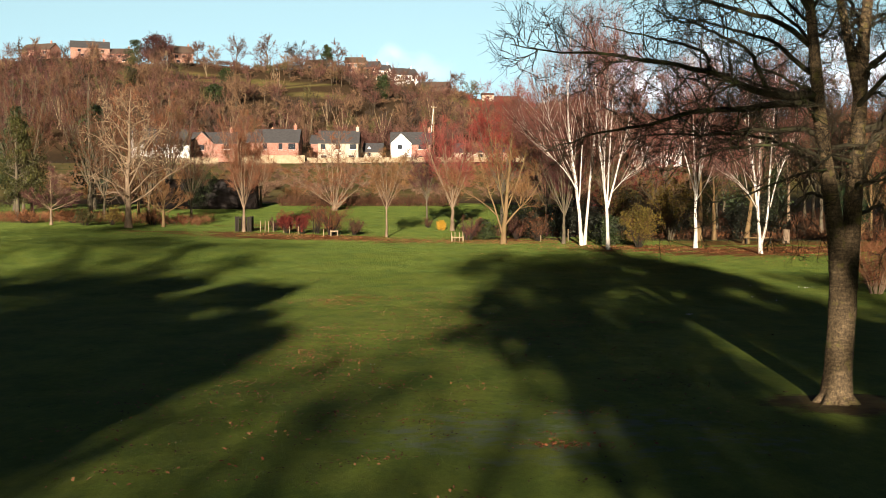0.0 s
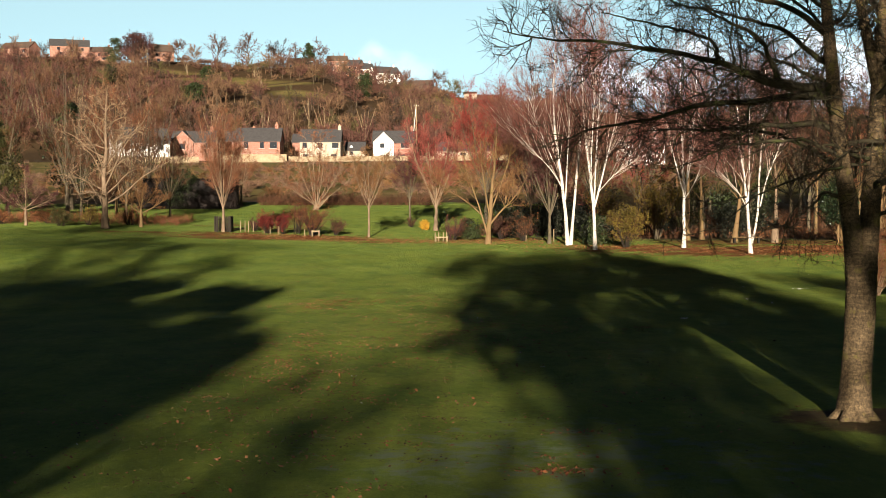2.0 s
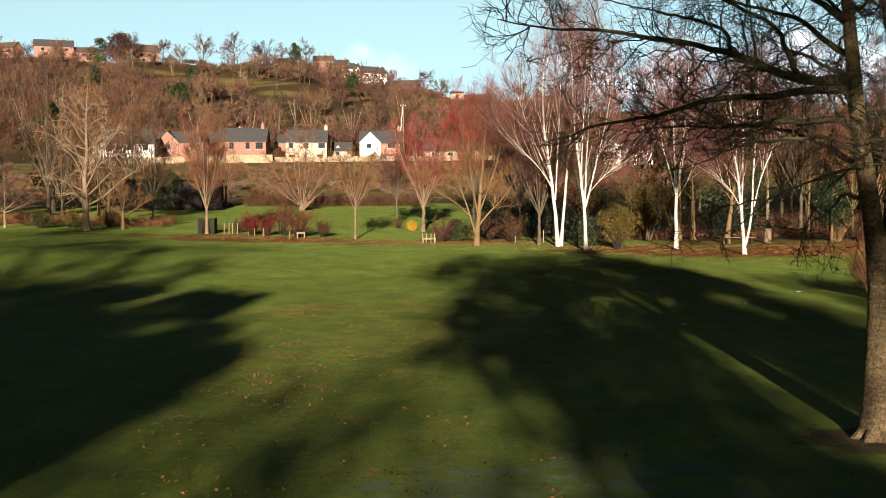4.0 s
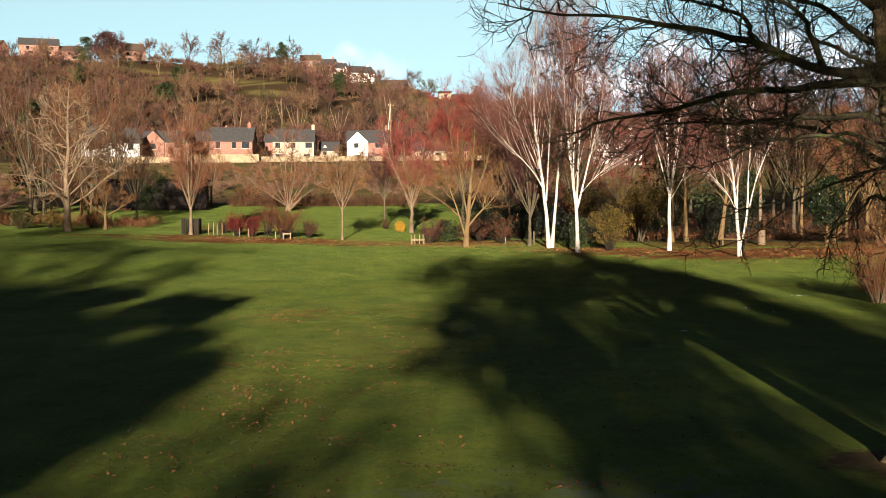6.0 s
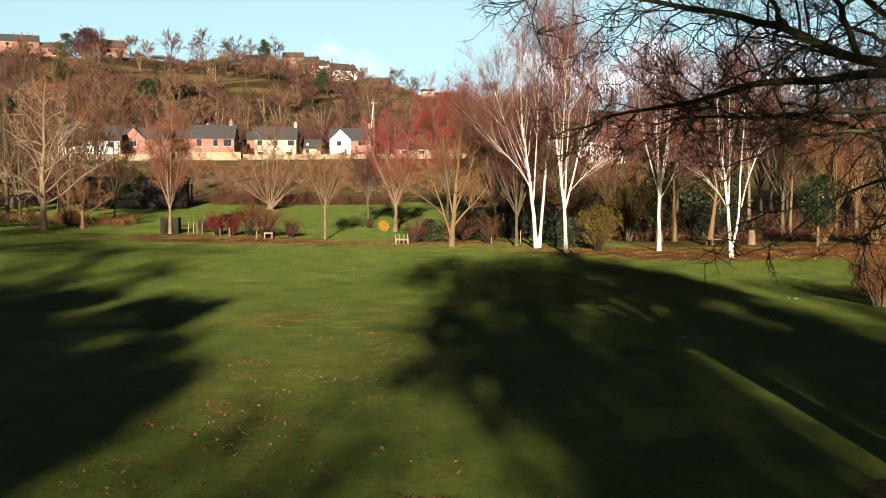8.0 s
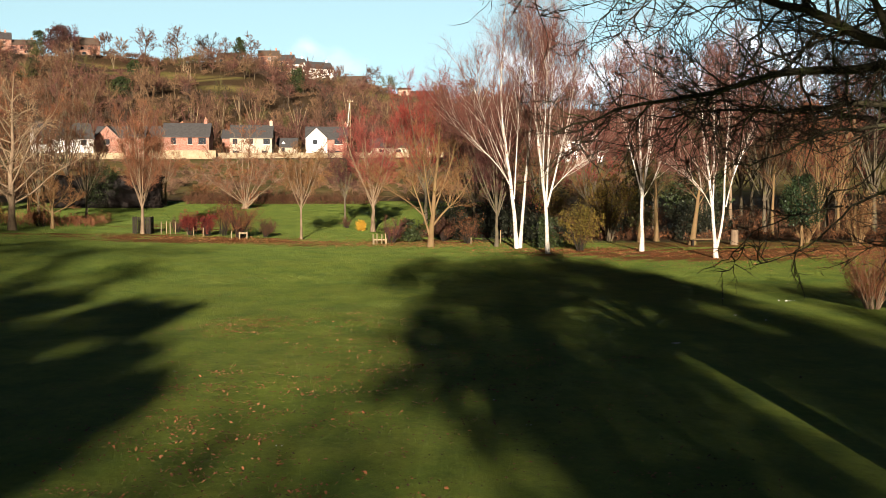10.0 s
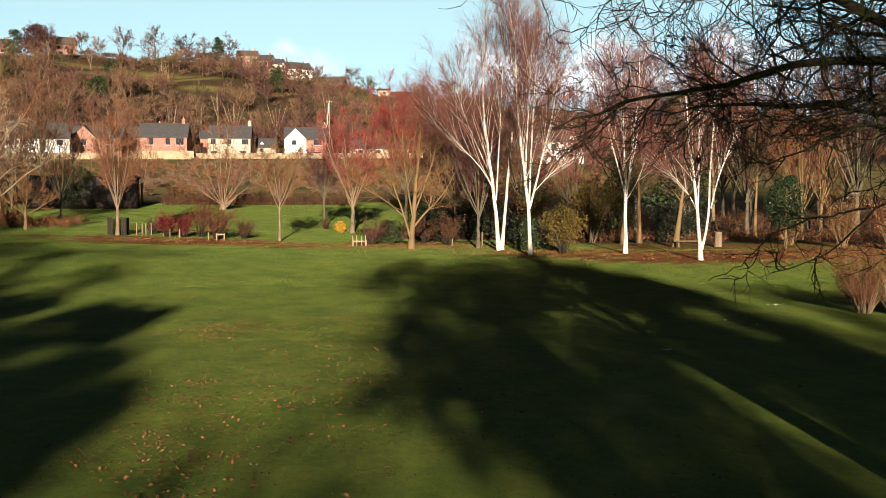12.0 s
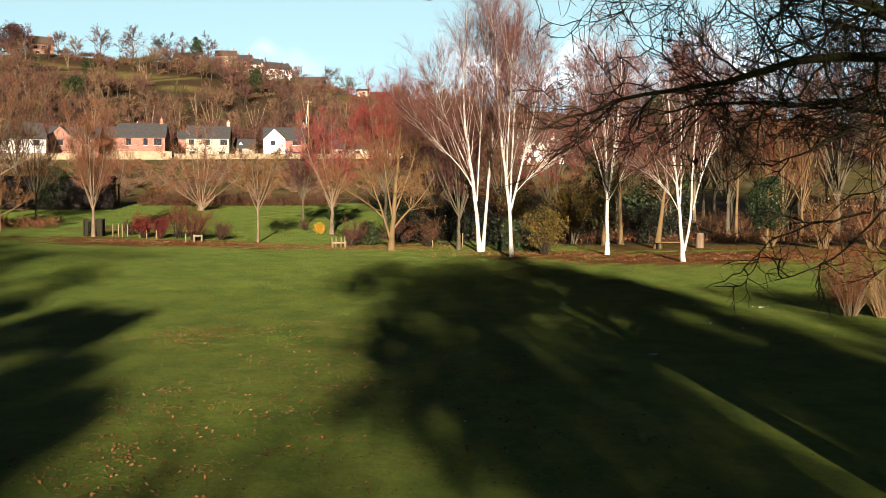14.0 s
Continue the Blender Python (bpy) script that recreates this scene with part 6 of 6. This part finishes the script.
def crest_tree(x, y, h, w, seed, mt):
    rng = np.random.default_rng(seed)
    top = thing("crest_tree", x, y, gz(x, y), "round bare tree standing on the crest", "tree", group="trees on the crest")
    P = line([(0, 0, -0.5), (rng.normal() * 0.3, 0, h * 0.3), (rng.normal() * 0.5, 0, h * 0.8)], 6)[None]
    R = np.linspace(0.022 * h, 0.006 * h, 6)[None]
    link("trunk", Soup().add(*tubes(P, R, 5)).mesh("trunk"), M["wood_trunk"], top)
    lv = grow(rng, P, R, [dict(m=18, t0=0.15, ang=56, spread=14, len0=0.66 * w, len1=0.4 * w, rr=0.6, n=4, wander=0.16, lift=0.06, rmin=0.1), dict(m=9, t0=0.2, ang=40, spread=14, len0=0.26 * w, len1=0.16 * w, rr=0.6, n=3, wander=0.16, lift=0.05, rmin=0.05)])
    crown = Soup()
    for p, r in lv:
        crown.add(*tubes(p, r, 3))
    q, d, L, _ = fork(rng, *lv[1], 9, 0.1, 1.0, 40, 14, 0.1 * w, 0.07 * w, 0.5)
    v, f = blades(q, d, L, np.full(len(q), 0.06), rng)
    crown.add(v, None, f)
    link("crown", crown.mesh("crown"), M[mt], top)


for k, (x, y, h, w, mt) in enumerate(((-93, 520, 13, 12, "brown_twig"), (-79, 520, 14, 14, "brown_twig"), (-66, 521, 10, 12, "wood_d"), (-131, 520, 12, 13, "wood_d"), (-125, 519, 11, 12, "purple_twig"), (-47, 522, 11, 10, "brown_twig"), (-8, 533, 9, 9, "brown_twig"), (6, 522, 9, 9, "brown_twig"), (13, 519, 6, 10, "wood_e"), (-110, 519, 10, 8, "brown_twig"), (-103, 519, 8, 8, "wood_c"), (-58, 520, 9, 9, "wood_a"), (-170, 534, 8, 8, "wood_a"), (36, 518, 8, 9, "wood_c"), (48, 516, 9, 9, "brown_twig"))):
    crest_tree(x, y, h, w, 340 + k, mt)


# ---- clouds ----
def cloud_mat():
    m, t, b = nodes_of("cloud")
    b.inputs["Base Color"].default_value = (0.72, 0.8, 1.0, 1)
    b.inputs["Roughness"].default_value = 1.0
    at = t.nodes.new("ShaderNodeAttribute")
    at.attribute_name = "veil_cover"
    n = noise_node(t, 0.006, 6, 0.6)
    mul = t.nodes.new("ShaderNodeMath")
    mul.operation = "MULTIPLY"
    r = ramp(t, n.outputs[0], (0.3, (0.1, 0.1, 0.1)), (0.6, (1, 1, 1)))
    add = t.nodes.new("ShaderNodeMath")
    add.operation = "MULTIPLY_ADD"
    t.links.new(at.outputs["Fac"], add.inputs[0])
    add.inputs[1].default_value = 2.0
    add.inputs[2].default_value = -0.03
    t.links.new(add.outputs[0], mul.inputs[0])
    t.links.new(r.outputs[0], mul.inputs[1])
    mul.use_clamp = True
    t.links.new(mul.outputs[0], b.inputs["Alpha"])
    return m


def cloud(cx, cz, w, h, label, seed, much=1.0):
    """A cloud bank far behind the hill, dense in its middle and fading to the edges."""
    rng = np.random.default_rng(seed)
    nx, nz = 60, 24
    U, W = np.meshgrid(np.linspace(-1, 1, nx), np.linspace(-1, 1, nz))
    V = np.stack([cx + U * w / 2, 3400 + 80 * np.cos(U * 2) + 40 * np.sin(W * 3), cz + W * h / 2], -1)
    i = (np.arange(nz - 1)[:, None] * nx + np.arange(nx - 1)[None, :]).ravel()
    me = mesh_of("cloud", V, np.stack([i, i + 1, i + nx + 1, i + nx], 1))
    top_edge = 0.55 + 0.3 * np.sin(U * 4 + seed) + 0.15 * np.sin(U * 9 + seed * 2)
    d = np.clip((top_edge - W) * 2.2, 0, 1) * np.clip((1 - np.abs(U)) * 2.2, 0, 1) * np.clip((1 + W) * 2.5, 0, 1)
    me.attributes.new("veil_cover", "FLOAT", "POINT").data.foreach_set("value", (much * d).astype(np.float32).ravel())
    ob = link("cloud", me, CLOUD)
    ob.visible_shadow = False
    tagged(ob, label, "cloud", kind="structure")


CLOUD = cloud_mat()
cloud(-120, 410, 330, 170, "soft white cloud bank low over the hill", 2, 0.17)
cloud(640, 400, 620, 260, "soft white cloud bank low over the wood", 5, 0.34)
cloud(1150, 420, 700, 300, "soft white cloud bank low over the wood", 7, 0.26)


def haze(label):
    """A thin veil added before the open sky to brighten it, fading upwards."""
    na, nz = 60, 16
    A, W = np.meshgrid(np.linspace(-0.9, 0.9, na), np.linspace(0, 1, nz))
    V = np.stack([3900 * np.sin(A), 3900 * np.cos(A), -50 + 1500 * W ** 1.3], -1)
    i = (np.arange(nz - 1)[:, None] * na + np.arange(na - 1)[None, :]).ravel()
    me = mesh_of("haze", V, np.stack([i, i + 1, i + na + 1, i + na], 1))
    m, t, b = nodes_of("haze")
    b.inputs["Base Color"].default_value = (0.255, 0.445, 0.6, 1)
    b.inputs["Roughness"].default_value = 1.0
    b.inputs["Specular IOR Level"].default_value = 0.0
    at = t.nodes.new("ShaderNodeAttribute")
    at.attribute_name = "veil_cover"
    t.links.new(at.outputs["Fac"], b.inputs["Alpha"])
    d = 0.85 * (1 - W) ** 0.4 * np.clip((0.9 - np.abs(A)) * 4, 0, 1)
    me.attributes.new("veil_cover", "FLOAT", "POINT").data.foreach_set("value", d.astype(np.float32).ravel())
    ob = link("haze", me, m)
    ob.visible_shadow = False
    tagged(ob, label, "haze", kind="structure")


haze("pale veil added to brighten the low sky")


# ---- unseen trees added behind the viewer to shade the lawn ----
def broad_tree(x, y, clumps, per, size, seed, label, lean=0.0, loose=False):
    """A full-leaved tree of large clumps. clumps: sideways from the trunk, height, radius."""
    rng = np.random.default_rng(seed)
    top = thing("shade_tree", x, y, gz(x, y) - 0.05, label, "tree", group="trees shading the lawn")
    h = max(z + r for _, z, r in clumps)
    P = line([(0, 0, 0), (lean * 0.3, 0, h * 0.4), (lean, 0, h * 0.9)], 9)[None]
    link("trunk", Soup().add(*tubes(P, np.linspace(0.24, 0.05, 9)[None], 8)).mesh("trunk"), M["grey"], top)
    pts = []
    for dx, z, r in clumps:
        dy = rng.uniform(-1.2, 1.2)
        limb = line([(lean * 0.4, 0, max(0.8, z - 0.5 * abs(dx) - 0.8)), (dx * 0.55, dy * 0.5, z - 0.3), (dx, dy, z)], 6)[None]
        link("limb", Soup().add(*tubes(limb, np.linspace(0.12, 0.03, 6)[None], 5)).mesh("limb"), M["grey"], top)
        n = int(per * r * r)
        q = unit(rng.normal(size=(n, 3))) * (rng.uniform(0.05, 1, n) ** 0.5 * r)[:, None] * rng.uniform(0.85, 1.12, (n, 1))
        if loose:
            q = rng.normal(size=(n, 3)) * 0.68 * r
        pts.append(q * [1.08, 1.0, 0.95] + [dx, dy, z])
    v, f = leaves(np.concatenate(pts), size, rng)
    link("foliage", mesh_of("foliage", v, None, f), M["ever"], top)


RISE, SIDE = math.tan(SUN_EL), math.tan(SUN_AZ)


def shading(u0, y, spots_, per, seed, label, size=0.42, loose=False):
    """An unseen tree at y behind the lawn, fitted to the shadows wanted there; its clumps by sideways place and height
    where the sun's rays that graze them cross y = 0.
    """
    broad_tree(u0 + SIDE * y, y, [(u - u0, v - RISE * y, r) for u, v, r in spots_], per, size, seed, label, 0.0, loose)


shading(-10.5, -30, ((-6.5, 0.6, 1.4), (-6.4, 2.3, 1.35), (-6.3, 3.8, 1.25), (-6.0, 4.7, 0.9), (-7.6, 5.5, 1.25), (-8.7, 7.1, 1.0), (-9.4, 8.0, 0.8), (-8.2, 8.0, 0.5), (-10.6, 7.9, 1.0), (-13.0, 8.0, 1.0), (-8.5, 1.5, 2.0), (-8.8, 4.0, 2.0), (-11.0, 2.0, 2.2), (-11.0, 5.2, 2.2), (-13.2, 3.0, 2.2), (-13.2, 5.9, 2.0)), 420, 401, "unseen dense dark cedar added to shade the lawn")
shading(-17.5, -31, ((-15.0, 7.9, 1.2), (-17.5, 8.2, 1.3), (-19.4, 7.6, 1.2), (-16.0, 5.0, 2.4), (-19.0, 4.2, 2.4), (-16.0, 1.8, 2.2), (-19.5, 1.4, 2.0), (-14.6, 8.7, 0.7)), 420, 402, "unseen dense dark cedar added to shade the lawn")
shading(-24.0, -29, ((-21.5, 7.2, 1.4), (-23.5, 7.0, 1.5), (-25.5, 6.2, 1.6), (-22.0, 4.2, 2.2), (-25.3, 3.2, 2.4), (-22.0, 1.5, 2.0)), 400, 407, "unseen dense dark cedar added to shade the lawn")
shading(-19.5, -42, ((-15.4, 13.4, 1.2), (-18.0, 12.8, 1.5), (-21.0, 13.2, 1.7), (-24.0, 13.4, 1.9), (-27.0, 13.0, 2.0), (-14.0, 10.6, 0.9), (-16.6, 10.2, 1.0), (-26.5, 10.2, 1.0), (-29.5, 16.4, 2.0), (-29.3, 18.7, 1.5), (-28.9, 17.6, 1.3), (-29.6, 17.8, 1.4), (-26.0, 15.8, 1.7), (-32.5, 16.2, 2.0), (-23.0, 14.6, 1.2)), 85, 404, "unseen tall thin-crowned cedar added to shade the lawn", loose=True)
shading(1.6, -26, ((-0.2, 11.2, 1.0), (-1.2, 9.9, 1.0), (0.8, 8.8, 1.1), (0.2, 7.1, 1.0), (2.0, 10.4, 1.5), (2.5, 8.4, 1.3), (4.0, 10.9, 1.3), (4.2, 8.9, 1.1), (3.5, 7.4, 0.7)), 210, 405, "unseen tall cedar with a loose deep crown added to shade the lawn", loose=True)
shading(2.4, -23, ((0.1, 6.6, 0.9), (-0.2, 5.5, 1.0), (0.8, 4.5, 0.9), (1.9, 3.5, 0.9), (2.1, 6.2, 1.2), (3.0, 4.8, 0.9), (3.4, 3.2, 0.7), (2.9, 2.2, 0.8), (1.2, 5.6, 0.9), (2.9, 6.0, 0.9), (2.0, 4.6, 0.8), (3.7, 4.2, 0.5), (5.9, 6.6, 0.8), (5.9, 8.6, 0.65), (6.1, 11.0, 0.8), (5.4, 9.8, 0.6)), 230, 410, "unseen thin-crowned cedar added to shade the lawn", loose=True)
# Two slim trees added only to dim the lit strip beside the oak.
shading(4.6, -28, ((4.6, 4.6, 0.7), (4.6, 3.4, 0.6), (4.8, 6.2, 0.9), (3.9, 5.4, 0.7), (3.8, 3.8, 0.7), (3.9, 2.8, 0.7), (2.9, 2.4, 0.7), (3.2, 1.8, 0.9)), 190, 412, "unseen slim thin-crowned cedar added to dim a lit strip of lawn", loose=True)
shading(5.2, -29, ((5.2, 4.2, 0.6), (5.25, 5.4, 0.7), (5.3, 3.5, 0.5), (5.5, 4.9, 0.5), (4.9, 6.4, 0.8), (4.4, 5.2, 0.6)), 85, 413, "unseen slim thin-crowned cedar added to dim a lit strip of lawn", loose=True)
shading(8.5, -24, ((6.8, 11.2, 1.0), (6.7, 12.7, 0.7), (8.0, 10.8, 1.1), (9.5, 10.0, 1.2), (10.5, 8.6, 1.1), (10.3, 7.0, 1.1), (10.2, 5.5, 1.1), (8.0, 8.8, 1.6), (7.7, 6.5, 1.4), (9.0, 5.0, 1.6), (7.0, 5.2, 0.95), (6.95, 3.8, 1.0), (8.8, 3.0, 1.6), (6.9, 2.5, 1.05), (10.4, 3.6, 1.2), (9.0, 1.0, 1.6), (6.6, 1.0, 1.1), (5.5, 1.5, 0.95), (4.4, 1.3, 0.95), (3.5, 1.2, 0.9), (5.0, 2.1, 0.6), (4.4, 2.4, 0.6), (5.7, 2.3, 0.6), (6.2, 2.3, 0.55)), 330, 406, "unseen tall cedar with a deep crown added to shade the lawn")
# Sparse low crown added for an even half-shade over the near lawn.
shading(-2.5, -45, ((-5.0, 1.6, 1.3), (-3.0, 1.3, 1.5), (-1.0, 1.4, 1.5), (1.0, 1.3, 1.3), (-4.0, 2.8, 0.9), (-1.8, 2.9, 1.0), (0.2, 2.6, 0.9), (-5.0, 4.0, 0.9), (-3.2, 3.7, 0.9), (-1.5, 3.8, 0.8)), 66, 409, "unseen low thin-crowned cedar added to half-shade the near lawn", loose=True)
SHADE = vase("beech_tree", 12.6, -33.0, 3.0, 14.5, 8.0, 13, 403, (M["grey"], M["grey"], M["brown_twig"]), "unseen bare beech added to shade the lawn", r=0.32, dense=0.8, slip=0.03, group="trees shading the lawn")
for x, y, sc, rz in ((-20, -44, 1.4, 30),):
    c = copy_thing(SHADE, pose(x, y, gz(x, y) - 0.05, 0, 0, rz))
    c.scale = (sc, sc, sc)


# ---- fallen leaves and feathers on the grass ----
def fallen(n, seed, blobs, size, mat, name, label, category, each=9, gather=0.16):
    """Leaves lying flat in the grass, in loose drifts."""
    rng = np.random.default_rng(seed)
    m = max(1, n // each)
    b = np.array(blobs, float)[rng.integers(0, len(blobs), m)]
    who = np.minimum((m * rng.uniform(0, 1, n) ** 1.6).astype(int), m - 1)
    x = (b[:, 0] + rng.normal(size=m) * b[:, 2])[who] + rng.normal(size=n) * gather * 1.8
    y = (b[:, 1] + rng.normal(size=m) * b[:, 3])[who] + rng.normal(size=n) * gather
    c = np.stack([x, y, ground(x, y) + 0.012 + rng.uniform(0, 0.02, n)], 1)
    a, L = rng.uniform(0, 2 * np.pi, n), size * rng.uniform(0.5, 1.1, n)
    u = np.stack([np.cos(a), np.sin(a), rng.normal(size=n) * 0.3], 1) * L[:, None]
    w = np.stack([-np.sin(a), np.cos(a), rng.normal(size=n) * 0.35], 1) * 0.55 * L[:, None]
    lift = np.array([0, 0, 1.0]) * (0.25 * L * rng.uniform(-0.2, 1, n))[:, None]
    v = np.stack([c - u, c - w + lift, c + u, c + w + lift], 1).reshape(-1, 3)
    k = np.arange(n) * 4
    f = np.concatenate([np.stack([k, k + 1, k + 2], 1), np.stack([k, k + 2, k + 3], 1)])
    ob = link(name, mesh_of(name, v, None, f), mat)
    tagged(ob, label, category, kind="stuff")


fallen(6500, 501, ((-3.6, 37.5, 0.7, 1.2), (-2.5, 39, 1.2, 1.0), (-1.5, 31, 2.2, 3.0), (-2.6, 25, 1.6, 1.6), (-1.0, 27, 1.5, 2.5), (0.6, 35, 1.5, 4), (-3, 21, 1.2, 1.5), (1, 21, 2.5, 3), (-1, 17, 2.5, 2.0), (0.5, 45, 4, 6), (-2, 14, 3, 2), (2, 29, 2, 3)), 0.036, M["leaf"], "fallen_leaves", "scattered brown and orange leaves on the grass", "leaves")
fallen(4000, 504, ((-1, 14, 3.5, 3), (1, 18, 3.5, 4), (-1, 26, 3, 5), (2, 32, 4, 8), (-2, 36, 3, 5)), 0.026, M["leaf_dark"], "fallen_leaves", "scattered dark rotting leaves in the grass", "leaves")
fallen(14000, 502, ((19, 66, 6, 3.0), (23, 65, 6, 3.2), (12, 70.5, 3, 2.2), (29, 69, 6, 3.5), (-11, 82, 5, 2.6), (-5, 80, 4, 2.4), (5, 78, 4, 2.2)), 0.075, M["leaf"], "fallen_leaves", "carpet of rusty leaves along the lawn's edge", "leaves", 2, 0.5)
fallen(70, 503, ((7.75, 33.2, 0.05, 0.05), (14.9, 44.7, 0.15, 0.1), (8, 30, 5, 8), (2, 30, 4, 8), (13, 44, 3, 4)), 0.035, M["feather"], "feathers", "small white feathers on the grass", "feathers", 1, 0.02)


def lawn_grass():
    """Upright blades over the lawn, thinning with distance."""
    rng = np.random.default_rng(510)
    s = Soup()
    for y0, y1, per, h, w in ((10, 16, 1100, 0.011, 0.004), (16, 24, 800, 0.012, 0.005), (24, 36, 420, 0.015, 0.006), (36, 52, 220, 0.026, 0.009), (52, 82, 160, 0.04, 0.013), (82, 136, 90, 0.055, 0.018)):
        xa, xb = -0.42 * (y1 + 4) - 1, min(0.56 * y1 + 1, 46 if y1 < 83 else 14)
        n = int((xb - xa) * (y1 - y0) * per)
        x, y = rng.uniform(xa, xb, n), rng.uniform(y0, y1, n)
        keep = (x > -0.42 * (y + 4) - 1) & (x < 0.56 * y + 1) & (litter_at(x, y) * rng.uniform(0.5, 1.6, n) < 0.42)
        x, y = x[keep], y[keep]
        n = len(x)
        wave = 0.85 + 0.2 * np.sin(x * 1.7 + 0.6 * np.sin(y * 0.9)) * np.sin(y * 1.3 + x * 0.5) + 0.1 * np.sin(x * 5.1 + y * 3.7)
        P = np.stack([x, y, ground(x, y) - 0.005], 1)
        D = unit(rng.normal(size=(n, 3)) * [0.6, 0.5, 0] + [0, 0.2, 1])
        v, f = blades(P, D, h * rng.uniform(0.5, 1.3, n) * np.clip(wave, 0.3, 1.6), np.full(n, w), rng, np.array([1.0, 0.1, 0.0]))
        s.add(v, None, f)
    ob = link("lawn_grass", s.mesh("lawn_grass", False), M["grass"])
    tagged(ob, "short green blades of mown lawn grass", "grass", kind="stuff")


lawn_grass()
